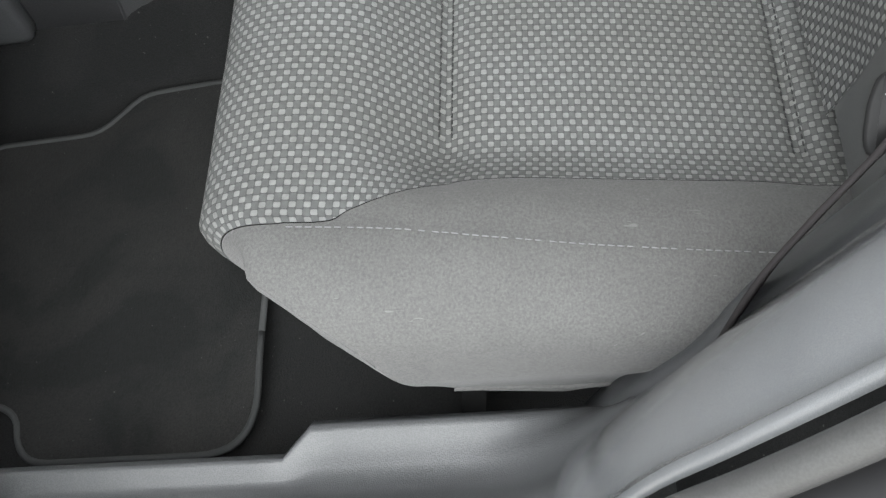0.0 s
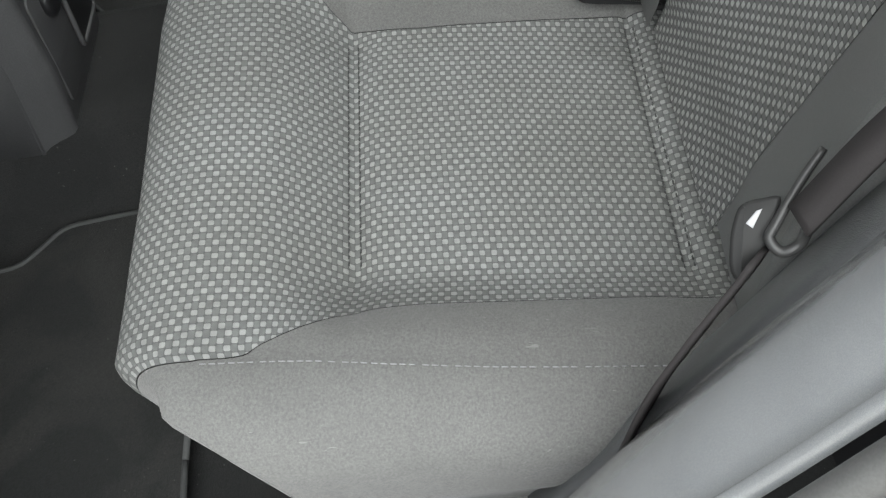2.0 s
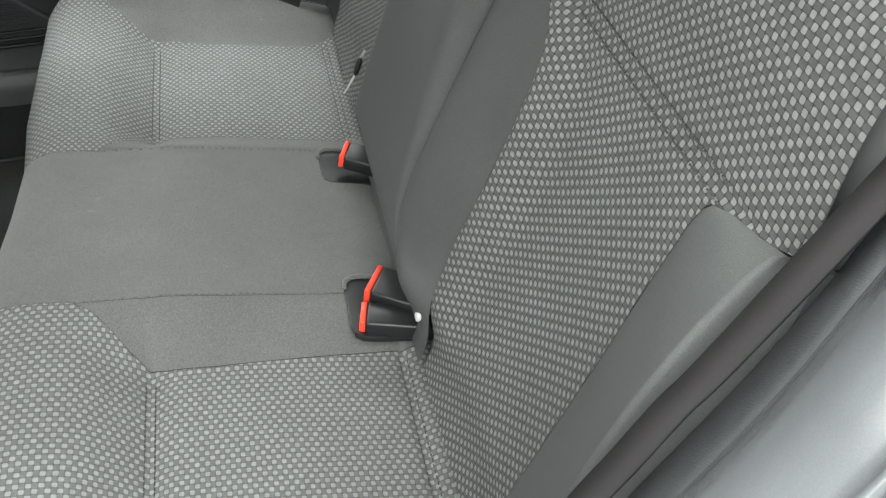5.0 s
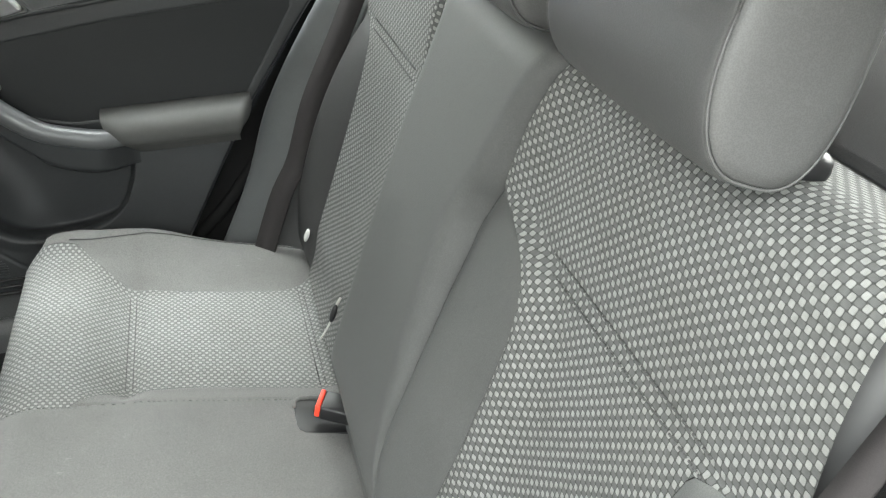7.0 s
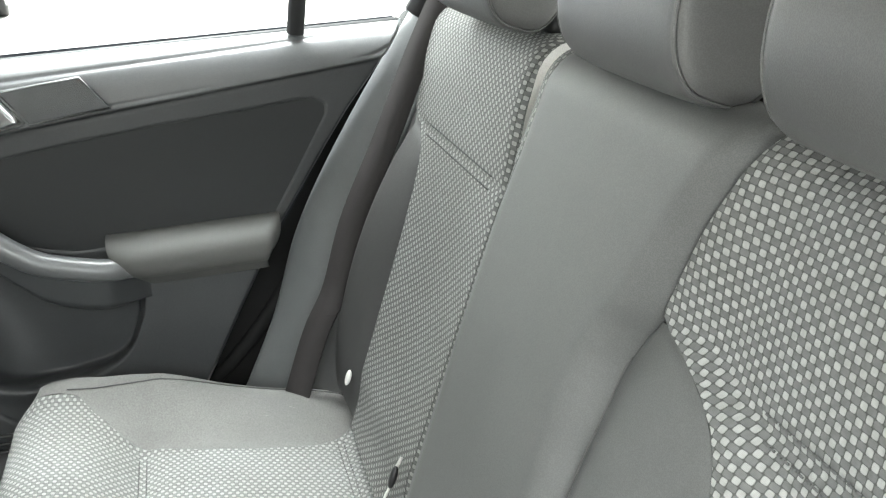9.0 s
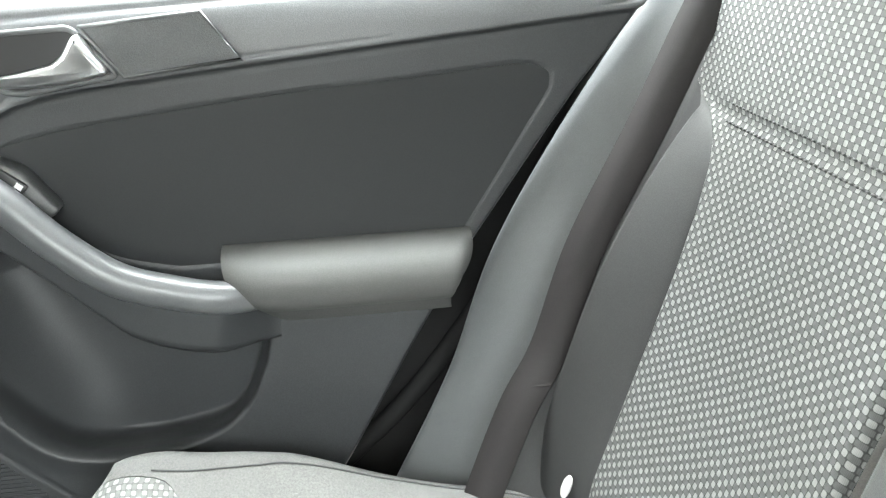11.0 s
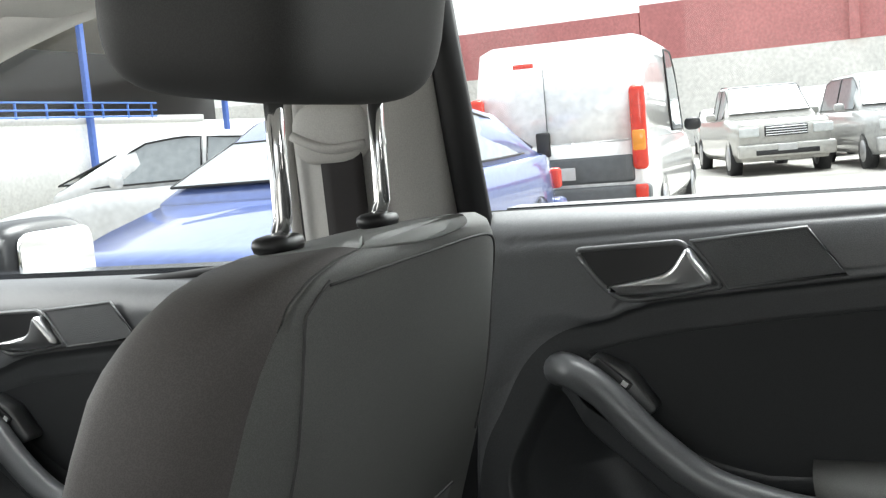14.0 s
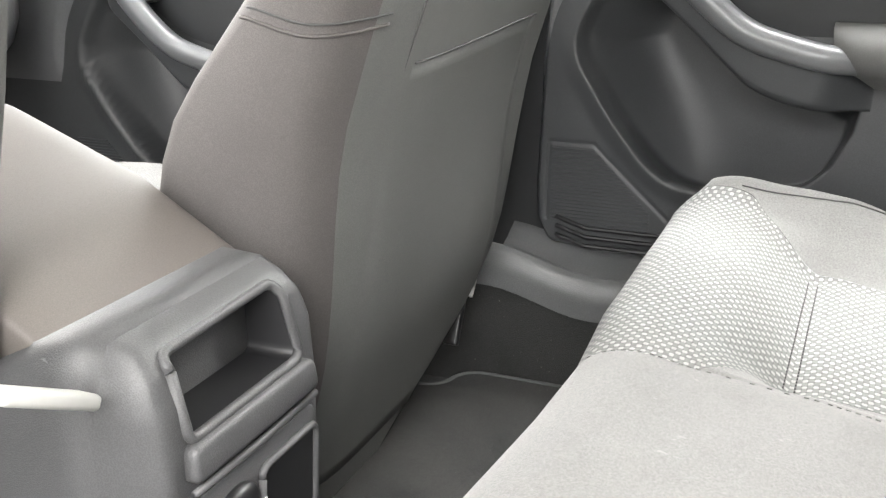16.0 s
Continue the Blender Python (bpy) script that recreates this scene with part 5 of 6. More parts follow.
# window frame, glass, sash
def side_windows(s):
    t = thing("window_frame", (s * 0.68, 0.0, 0.8), "black sash and clear glass of the rear door window", "window", kind="structure")
    if s > 0:
        rows = [(0.455, 0.81), (-0.30, 0.815)]
        part("sash", tube([(0.695, 0.440, 0.79), (0.668, 0.448, 0.95), (0.640, 0.452, 1.09)], 0.017, 8), RUBBER, t, "black window sash")
        part("divider", tube([(0.70, -0.155, 0.80), (0.675, -0.175, 0.93), (0.64, -0.20, 1.06)], 0.012, 8), RUBBER, t, "black divider bar")
        part("sash", tube([(0.70, -0.32, 0.81), (0.67, -0.40, 0.93), (0.64, -0.42, 1.06)], 0.016, 8), RUBBER, t)
        part("sash", tube([(0.645, 0.45, 1.09), (0.65, 0.1, 1.105), (0.64, -0.4, 1.05)], 0.016, 8, 12), RUBBER, t)
        g = part("pane", sheet(lambda u, v: (0.712 - 0.06 * v - 0.01 * v * v, 0.46 - 0.78 * u, 0.79 + 0.31 * v), 4, 6), GLASS, t, "clear window glass")
        g.visible_shadow = False
        g = part("pane", sheet(lambda u, v: (0.712 - 0.06 * v - 0.01 * v * v, 1.30 - 0.70 * u, 0.72 + 0.36 * v), 4, 6), GLASS, t, "clear window glass")
        g.visible_shadow = False
        part("sash", tube([(0.715, 0.640, 0.75), (0.690, 0.630, 0.95), (0.655, 0.61, 1.09)], 0.014, 8), RUBBER, t)
        part("weatherstrip", tube([(0.722, y, 0.797 + 0.004 * (0.45 - y)) for y in (0.45, 0.1, -0.30)], 0.006, 6), RUBBER, t)
        part("weatherstrip", tube([(0.705, y, 0.775 - 0.085 * (y - 0.5)) for y in (1.3, 0.9, 0.6)], 0.007, 6), RUBBER, t)


side_windows(1)

# front right door seen past the front seat
front_door = door_panel("front_door", 0.765, "dark grey front door with armrest and chrome latch", True)
front_door.location.z -= 0.05


# ---------------------------------------------------------------- front seats
def front_seat(cx, label, ahead=0.0):
    """Bucket seat seen from behind: vinyl back with a lower panel, headrest on chrome posts."""
    t = thing("bucket_seat", (cx, 0.55, FLOOR), label, "car seat", "front bucket seats")
    lean = radians(19)
    def at(x, s, d):
        return Vector((cx + x, 0.552 + ahead - s * math.sin(lean) - d * math.cos(lean), 0.24 + s * math.cos(lean) - d * math.sin(lean)))
    H = 0.612
    def half(s, x):
        if x > 0 and s < 0.42:
            return along(s, [(-0.13, 0.03), (-0.05, 0.14), (0.0, 0.205), (0.05, 0.240), (0.10, 0.252), (0.25, 0.256), (0.42, 0.247)])
        return along(s, [(-0.13, 0.185), (-0.02, 0.205), (0.10, 0.225), (0.25, 0.238), (0.42, 0.247 if x > 0 else 0.240), (0.48, 0.239), (0.53, 0.235), (0.565, 0.226), (0.588, 0.207), (0.602, 0.180), (0.609, 0.150), (0.612, 0.11)])
    def corner(s, x):
        k = ease(s, 0.47, 0.60) if x > 0 else 1.0
        return 0.30 + 0.15 * k, 0.32 + 0.30 * k
    def seam_x(s):
        return along(s, [(-0.13, 0.100), (0.0, 0.112), (0.20, 0.122), (0.350, 0.128), (0.42, 0.130), (0.50, 0.137), (0.56, 0.150), (0.62, 0.160)])
    def ring(s):
        flare = 0.045 * (1 - ease(s, 0.05, 0.34))
        thick = 0.130 - 0.042 * s / H
        out = []
        for k in range(48):
            a = 2 * math.pi * k / 48
            if 14 <= k <= 16:
                part_x = min(0.72, seam_x(s) / half(s, -1.0))
                a = math.acos(-(part_x, max(0.649, part_x + 0.05), max(0.732, part_x + 0.10))[k - 14] ** (1 / 0.45))
            c, sn = math.cos(a), math.sin(a)
            w = half(s, c)
            ex, ed = corner(s, c)
            x = math.copysign(abs(c) ** ex, c) * w
            d = math.copysign(abs(sn) ** (ed if sn > 0 else 0.62), sn) * thick / 2
            if sn > 0:
                d += 0.012 * (1 - (x / w) ** 2) * ease(s, 0.2, 0.5)
            else:
                d -= (0.03 if c > 0 else 0.062) * (abs(x) / w) ** 4 * ease(s, 0.05, 0.2) * (1 - ease(s, 0.22, 0.44))
            if c > 0 and sn > 0:
                d += 0.020 * (x / w) ** 6 * (1 - ease(s, 0.40, 0.56))
            deep = d - thick / 2 + flare * (0.5 + 0.5 * sn)
            out.append(at(x, s + 0.44 * min(0.0, deep + 0.012) * ease(s, 0.50, 0.60), deep))
        return out
    def surf(x, s, lift=0.0):
        w, thick = half(s, x), 0.130 - 0.042 * s / H
        ex, ed = corner(s, x)
        c = min(1.0, abs(x) / w) ** (1 / ex)
        d = (1 - c * c) ** (ed / 2) * thick / 2 + 0.012 * (1 - (x / w) ** 2) * ease(s, 0.2, 0.5)
        if x > 0:
            d += 0.020 * min(1.0, x / w) ** 6 * (1 - ease(s, 0.40, 0.56))
        flare = 0.045 * (1 - ease(s, 0.05, 0.34)) * (0.5 + 0.5 * math.sqrt(max(0.0, 1 - c * c)))
        return at(x, s, d - thick / 2 + flare + lift)
    S = [-0.13, -0.09, -0.05, -0.02, 0.0, 0.03, 0.05, 0.08, 0.11, 0.15, 0.19, 0.22, 0.26, 0.30, 0.38, 0.44, 0.49, 0.53, 0.555, 0.575, 0.590, 0.602, 0.609, 0.612]
    rings = [ring(s) for s in S]
    part("backrest", loft([r[36:] + r[:18] for r in rings], closed=False), SEATBACK, t, "dark grey vinyl back")
    part("side_bolster", loft([r[17:37] for r in rings], closed=False), TAUPE, t, "taupe vinyl side of the backrest")
    crown = [Vector(p) for p in rings[-1]]
    middle = sum(crown, Vector()) / len(crown)
    part("crown", loft([crown, [middle + (p - middle) * 0.5 + Vector((0, 0, 0.001)) for p in crown], [middle + (p - middle) * 0.02 + Vector((0, 0, 0.0015)) for p in crown]]), SEATBACK, t)
    # lower back panel with an angled top edge
    def panel(u, v):
        x1 = 0.194
        x0 = -0.139 - 0.035 * (1 - v)
        x = x0 + (x1 - x0) * u
        top = 0.345 + 0.011 * u
        s = -0.085 + (top + 0.085) * v
        x = min(x, half(s, 1.0) * 0.93)
        return surf(x, s, -0.0010 + 0.0026 * ease(u, 0.0, 0.12))
    part("back_panel", sheet(panel, 24, 24, thick=0.0012, flip=False), SEATBACK, t, "plain grey lower back panel")
    part("seam", tube([Vector(panel(k / 24, 1.0)) + Vector((0, -0.0006, 0.0004)) for k in range(2, 25)], 0.0012, 6), DARKTHREAD, t)
    # seams up the back and across
    part("seam", tube([Vector(ring(0.34 + 0.26 * k / 30)[14]) + Vector((0, -0.0003, 0.0002)) for k in range(31)], 0.0010, 6), DARKTHREAD, t)
    part("seam", tube([surf(x, s, 0.0004) for x, s in ((-0.132, 0.598), (-0.10, 0.601), (0.0, 0.604), (0.08, 0.602), (0.15, 0.592), (0.195, 0.570), (0.218, 0.53), (0.224, 0.47), (0.224, 0.40))], 0.0011, 6, 40), DARKTHREAD, t)
    for ds in (0.0, 0.009):
        line = [Vector(ring(0.386 + ds - 0.0022 * (k - 16))[k]) + Vector((-0.0004, -0.0004, 0)) for k in range(16, 27)]
        part("seam", tube(line, 0.0011 if ds else 0.0016, 6, 40), DARKTHREAD if ds else TAUPE, t)
    # base cushion
    part("cushion", blob((cx, 0.86 + ahead, 0.288), (0.50, 0.54, 0.16), 4, 40, 18), CLOTH, t, "grey cloth seat cushion")
    part("side_cover", box((0.03, 0.40, 0.12), (cx + 0.225, 0.80, 0.22), 0.01), PLASTIC, t, "grained plastic hinge cover")
    part("side_cover", box((0.03, 0.40, 0.12), (cx - 0.225, 0.80, 0.22), 0.01), PLASTIC, t, "grained plastic hinge cover")
    for sx in (-0.2, 0.2):
        part("seat_rail", box((0.04, 0.42, 0.05), (cx + sx, 0.90, 0.13), 0.004), BLACK, t, "black steel seat rail")
    # bracket and pale clip under the outer edge of the back
    if cx > 0:
        part("bracket", box((0.012, 0.02, 0.085), at(0.215, -0.03, 0.030), 0.003, 2, Matrix.Rotation(0.5, 4, "Y")), BLACK, t, "black plastic bracket")
        part("clip", box((0.026, 0.006, 0.008), at(0.228, 0.004, 0.036), 0.002, 2, Matrix.Rotation(-0.9, 4, "Y")), GREYTRIM, t, "pale clip")
    # chrome posts and headrest
    for sx in (-0.074, 0.072):
        part("post", tube([at(sx, 0.56, -0.065), at(sx, 0.61, -0.065), at(sx, 0.61, -0.065) + Vector((0, -0.004, 0.20))], 0.0062, 14), STEEL, t, "bright steel headrest post")
        me = blob((0, 0, 0), (0.038, 0.027, 0.013), 3, 20, 8)
        me.transform(Matrix.Translation(at(sx, 0.594, -0.065)))
        part("guide", me, BLACK, t, "black post guide")
    def bend(p):
        k = p.z / 0.09
        p.x *= 1 - 0.06 * (k < 0) * k * k
        p.y += 0.015 * (p.x / 0.13) ** 2 * -1
        return p
    me = blob((0, 0, 0), (0.268, 0.150, 0.19), 5.2, 48, 26, shape=bend)
    me.transform(Matrix.Translation(at(0, 0.61, -0.065) + Vector((-0.008, 0.024, 0.171))) @ Matrix.Rotation(lean * 0.5, 4, "X"))
    part("headrest", me, DEEPVINYL, t, "dark vinyl headrest")
    return t


front_seat(0.353, "dark grey front passenger seat seen from behind with raised headrest")
front_seat(-0.353, "dark grey driver's seat seen from behind", 0.10)


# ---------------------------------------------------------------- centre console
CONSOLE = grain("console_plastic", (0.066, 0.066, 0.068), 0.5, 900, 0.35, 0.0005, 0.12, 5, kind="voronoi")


def console():
    t = thing("centre_console", (0, 0.5, FLOOR), "dark grey centre console with open rear tray and outlet", "console")
    prof = [(0.100, 0.09), (0.102, 0.25), (0.103, 0.36), (0.098, 0.41), (0.088, 0.437)]
    rings = []
    for y, lo, hi in ((0.448, 0.09, 0.365), (0.450, 0.09, 0.40), (0.462, 0.09, 0.432), (0.487, 0.09, 0.446), (0.52, 0.09, 0.448), (0.62, 0.09, 0.40), (0.95, 0.09, 0.38)):
        r = []
        for sx in (1, -1):
            seq = ((0.105, lo), (0.106, (lo + hi) / 2), (0.104, hi - 0.03), (0.098, hi - 0.010), (0.085, hi))
            for x, z in (seq if sx > 0 else seq[::-1]):
                r.append((sx * x, y + 0.02 * (z < 0.2), z))
        rings.append(r)
    part("body", loft([[(x, y + 0.012, z) for x, y, z in r] if k < 3 else r for k, r in enumerate(rings)][3:]), CONSOLE, t, "grained dark plastic body")
    face = lambda z: along(z, [(0.09, 0.470), (0.25, 0.449), (0.36, 0.4465), (0.40, 0.449), (0.425, 0.456), (0.440, 0.469), (0.448, 0.49)])
    # rear face with a square hole for the tray
    nx, nz = 44, 90
    verts, faces = [], []
    for j in range(nz + 1):
        z = 0.09 + 0.356 * j / nz
        for i in range(nx + 1):
            x = -0.106 + 0.212 * i / nx
            edge = 1 - ease(0.106 - abs(x), 0.0, 0.022)
            verts.append((x * (1 - 0.06 * ease(z, 0.40, 0.446)), face(z) + 0.042 * edge ** 2, z - 0.012 * edge * ease(z, 0.41, 0.446)))
    for j in range(nz):
        for i in range(nx):
            x, z = -0.106 + 0.212 * (i + 0.5) / nx, 0.09 + 0.356 * (j + 0.5) / nz
            if -0.068 < x < 0.068 and 0.379 < z < 0.436:
                continue
            a = j * (nx + 1) + i
            faces.append((a, a + 1, a + nx + 2, a + nx + 1))
    part("rear_face", mesh(verts, faces), CONSOLE, t, "grained plastic rear face")
    tray = rounded([(-0.070, 0.434), (0.062, 0.436), (0.066, 0.377), (-0.069, 0.377)], 0.010, 4)
    n = len(tray)
    rings = [[(a * k, face(b) + 0.001 + dd, 0.408 + (b - 0.408) * k) for a, b in tray] for k, dd in ((1.0, 0.0), (0.96, 0.012), (0.92, 0.05), (0.88, 0.062))]
    verts = [p for r in rings for p in r]
    faces = [(k * n + i, k * n + (i + 1) % n, (k + 1) * n + (i + 1) % n, (k + 1) * n + i) for k in range(3) for i in range(n)] + [tuple(3 * n + i for i in range(n))]
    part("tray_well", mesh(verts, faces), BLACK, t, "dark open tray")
    part("tray_peg", box((0.03, 0.02, 0.014), (-0.052, 0.490, 0.388), 0.004), CONSOLE, t)
    rim = [(a, face(b) - 0.001, b) for a, b in tray]
    part("tray_rim", tube(rim + rim[:1], 0.0040, 8), CONSOLE, t)
    part("tray_lip", plate(rounded([(-0.074, 0.376), (0.074, 0.376), (0.078, 0.350), (-0.076, 0.350)], 0.008, 4), lambda a, b, h: (a, face(b) - h, b), 0.010, 0.004), CONSOLE, t, "tray lip")
    part("tray_strip", tube([(-0.074, face(0.344) - 0.005, 0.344), (0.0, face(0.343) - 0.006, 0.343), (0.078, face(0.344) - 0.005, 0.344)], 0.0028, 8), CONSOLE, t)
    part("lower_panel", plate(rounded([(-0.076, 0.336), (0.080, 0.336), (0.080, 0.20), (-0.076, 0.20)], 0.012, 4), lambda a, b, h: (a, face(b) - h, b), 0.003, 0.001), CONSOLE, t)
    # hinged outlet cap
    m = Matrix.Translation((-0.028, face(0.305) - 0.006, 0.305))
    me = blob((0, 0, 0), (0.040, 0.016, 0.036), 2.6, 24, 12)
    me.transform(m)
    cap = part("outlet_cap", me, BLACK, t, "round black outlet cap")
    part("cap_mark", box((0.016, 0.001, 0.007), (-0.010, face(0.30) - 0.0105, 0.298), 0.0), plain("mark_grey", (0.55, 0.55, 0.55), 0.5), cap, "pale mark", smooth=False)
    # lower opening is a flat black plate, its shade in the colour
    part("lower_well_shade", plate(rounded([(0.004, 0.318), (0.074, 0.318), (0.074, 0.215), (0.004, 0.215)], 0.008, 3), lambda a, b, h: (a, face(b) - 0.0035 - h, b), 0.001, 0.0), BLACK, t, smooth=False)
    rim = [(a, face(b) - 0.005, b) for a, b in rounded([(0.002, 0.320), (0.076, 0.320), (0.076, 0.213), (0.002, 0.213)], 0.008, 3)]
    part("well_rim", tube(rim + rim[:1], 0.003, 8), CONSOLE, t)
    t.location.x -= 0.012
    return t


console()


def console_armrest():
    t = thing("console_armrest", (0, 0.6, 0.44), "taupe vinyl armrest on the centre console, lid shut", "armrest")
    def f(u, v):
        y = 0.512 + 0.37 * v
        a = math.pi * u
        x = -0.006 + 0.093 * math.copysign(abs(math.cos(a)) ** 0.35, math.cos(a))
        z = along(y, [(0.512, 0.415), (0.60, 0.468), (0.72, 0.514), (0.88, 0.550)]) + 0.13 * x + 0.018 * math.sin(a) ** 0.3
        return (x, y, z + (0.0 if 0.01 < u < 0.99 else -0.03))
    part("lid", sheet(f, 40, 30, flip=True, thick=0.02), BEIGE, t, "taupe vinyl lid")
    part("base", box((0.14, 0.28, 0.04), (-0.006, 0.74, 0.425), 0.01), CONSOLE, t, "dark plastic base")
    return t


console_armrest()


def brake_lever():
    t = thing("parking_brake", (-0.125, 0.52, 0.4), "pale grey lever end beside the console", "lever")
    part("grip", box((0.075, 0.02, 0.010), (-0.163, 0.475, 0.442), 0.003, 2, Euler((0, 0.49, 0.0)).to_matrix().to_4x4()), plain("pale_lever", (0.42, 0.42, 0.40), 0.4), t)


brake_lever()


# ---------------------------------------------------------------- floor mats
def floor_mat(s, label):
    t = thing("floor_mat", (s * 0.4, 0.48, FLOOR), label, "mat", "rear floor mats")
    out = [(0.505, 0.322), (0.565, 0.318), (0.592, 0.328), (0.604, 0.350), (0.604, 0.522), (0.585, 0.540), (0.560, 0.545), (0.545, 0.565), (0.545, 0.66), (0.235, 0.66), (0.230, 0.535), (0.205, 0.512), (0.180, 0.492), (0.172, 0.40), (0.178, 0.33)]
    line = rounded([(s * a, b) for a, b in out], 0.018, 3)
    part("mat_surface", plate(line, lambda a, b, h: (a, b, FLOOR + 0.004 + h), 0.010, 0.003), MATCLOTH, t, "charcoal mat pile", smooth=False)
    rim = [(a, b, FLOOR + 0.013) for a, b in line]
    part("binding", tube(rim + rim[:1], 0.0035, 6), grain("mat_binding", (0.05, 0.052, 0.052), 0.8, 900, 0.4, 0.0005, 0.15, 9), t, "stitched grey edge binding")


floor_mat(-1, "worn charcoal carpet mat with bound edge and a notched side")
floor_mat(1, "charcoal carpet mat with bound edge before the bench")


# ---------------------------------------------------------------- outside
ASPHALT = grain("dusty_ground", (0.30, 0.285, 0.26), 0.7, 60, 0.4, 0.01, 0.45, 0.35)
wall("ground", sheet(lambda u, v: (-600 + 1200 * u, -600 + 1200 * v, GROUND), 8, 8), ASPHALT, "pale dusty yard ground with damp patches")


def wheel(t, name, at, r, w):
    tyre = part("tyre", tube([(at[0] - w / 2, at[1], at[2]), (at[0] + w / 2, at[1], at[2])], r, 28), RUBBER, t, "black tyre")
    part("rim", tube([(at[0] - w / 2 - 0.008, at[1], at[2]), (at[0] + w / 2 + 0.008, at[1], at[2])], r * 0.62, 20), RIMS, tyre, "grey wheel rim")


RIMS = plain("wheel_alloy", (0.45, 0.45, 0.46), 0.35, 0.8)
# pale base colour stands for the sky reflected in the vehicles' windows
WINDOW = plain("sky_lit_window_glass", (0.30, 0.32, 0.33), 0.06)
LAMP = plain("lamp_glass", (0.6, 0.62, 0.62), 0.1)
TAIL = plain("tail_lamp_red", (0.65, 0.05, 0.03), 0.15)
AMBER = plain("tail_lamp_amber", (0.8, 0.3, 0.04), 0.15)
GREYBUMP = plain("grey_bumper", (0.10, 0.105, 0.11), 0.55)


def vehicle(at, heading, color, L, W, deck, roof, label, category, bumper=None, tall=False):
    """A parked vehicle: deck is the waistline along its length, roof the cabin's outline (local y ahead)."""
    name = {"van": "delivery_van", "pickup": "pickup_truck", "car": "parked_car", "suv": "parked_suv"}[category]
    t = thing(name, (0, 0, 0), label, category, "parked vehicles")
    paint = plain("paint_" + category, color, 0.28)
    paint.node_tree.nodes["Principled BSDF"].inputs["Coat Weight"].default_value = 1.0
    paint.node_tree.nodes["Principled BSDF"].inputs["Coat IOR"].default_value = 1.7
    rings = []
    for k in range(25):
        y = -L / 2 + L * k / 24
        top = along(y, deck)
        end = min(1.0, (L / 2 - abs(y)) / 0.35 + 0.72)
        w = W / 2 * (0.86 + 0.14 * min(1.0, (L / 2 - abs(y)) / 0.5))
        rings.append([(-w * 0.93, y, 0.26), (-w, y, 0.42), (-w, y, 0.42 + (top - 0.42) * 0.6), (-w * 0.965, y, top - 0.02), (-w * 0.90, y, top), (w * 0.90, y, top), (w * 0.965, y, top - 0.02), (w, y, 0.42 + (top - 0.42) * 0.6), (w, y, 0.42), (w * 0.93, y, 0.26)])
    body = part("body", loft(rings), paint, t, "painted body")
    ys = [p[0] for p in roof]
    cab = []
    for k in range(17):
        y = ys[0] + (ys[-1] - ys[0]) * k / 16
        z = along(y, roof)
        base = along(y, deck) - 0.02
        w0 = W / 2 * 0.925
        w1 = W / 2 * (0.925 - 0.17 * min(1.0, (z - base) / 0.5)) if not tall else W / 2 * 0.87
        cab.append([(-w0, y, base), (-(w0 + w1) / 2 - 0.01, y, (z + base) / 2), (-w1, y, z - 0.03), (-w1 + 0.08, y, z), (w1 - 0.08, y, z), (w1, y, z - 0.03), ((w0 + w1) / 2 + 0.01, y, (z + base) / 2), (w0, y, base)])
    part("cabin", loft(cab), paint, t, "painted cabin and pillars")
    # side windows
    def side_pane(y0, y1, s, name="side_window"):
        n = 8
        rows = []
        for k in range(n + 1):
            y = y0 + (y1 - y0) * k / n
            z, base = along(y, roof) - 0.07, along(y, deck) + 0.03
            z = max(z, base + 0.02)
            full = along(y, roof)
            def wx(h):
                f = (h - base + 0.05) / max(0.1, full - base)
                return s * (W / 2 * (0.925 - (0.17 if not tall else 0.055) * f) + 0.022)
            rows.append([(wx(base), y, base), (wx((z + base) / 2), y, (z + base) / 2), (wx(z), y, z)])
        verts = [p for r in rows for p in r]
        faces = [(a * 3 + b, a * 3 + b + 1, a * 3 + b + 4, a * 3 + b + 3) for a in range(n) for b in range(2)]
        pane = part(name, mesh(verts, faces), WINDOW, t, "sky-lit side window")
        loop = [r[0] for r in rows] + [r[2] for r in rows[::-1]] + [rows[0][0]]
        part("window_frame", tube(loop, 0.011, 6), BLACK, pane, "black window frame")
    for s in (-1, 1):
        if tall:
            side_pane(ys[-1] - 1.55, ys[-1] - 0.45, s)
        else:
            mid = (ys[0] + ys[-1]) / 2
            side_pane(mid + 0.03, ys[-1] - 0.40, s)
            side_pane(ys[0] + 0.38, mid - 0.03, s)
        part("mirror", blob((s * (W / 2 + 0.10), ys[-1] - 0.75, along(ys[-1] - 0.75, deck) + 0.08), (0.20, 0.10, 0.15), 3, 16, 10), paint if not tall else BLACK, t, "door mirror")
        for y in (-L / 2 + 0.75, L / 2 - 0.80):
            wheel(t, "wheel", (s * (W / 2 - 0.10), y, 0.32), 0.32 if category != "pickup" else 0.37, 0.20)
    # windscreens
    def screen(y0, y1, name):
        a = [(y0, along(y0, roof)), (y1, along(y1, roof))]
        lo = min(a, key=lambda p: p[1])
        hi = max(a, key=lambda p: p[1])
        sgn = 1 if y1 > y0 else -1
        ww = W / 2 * 0.84
        verts = [(-ww, lo[0], lo[1] + 0.03), (ww, lo[0], lo[1] + 0.03), (ww * 0.86, hi[0], hi[1] - 0.01), (-ww * 0.86, hi[0], hi[1] - 0.01)]
        verts = [(x, y + sgn * 0.012, z + 0.010) for x, y, z in verts]
        part(name, mesh(verts, [(0, 1, 2, 3) if sgn > 0 else (3, 2, 1, 0)]), WINDOW, t, "sky-lit windscreen", smooth=False)
        loop = verts + verts[:1]
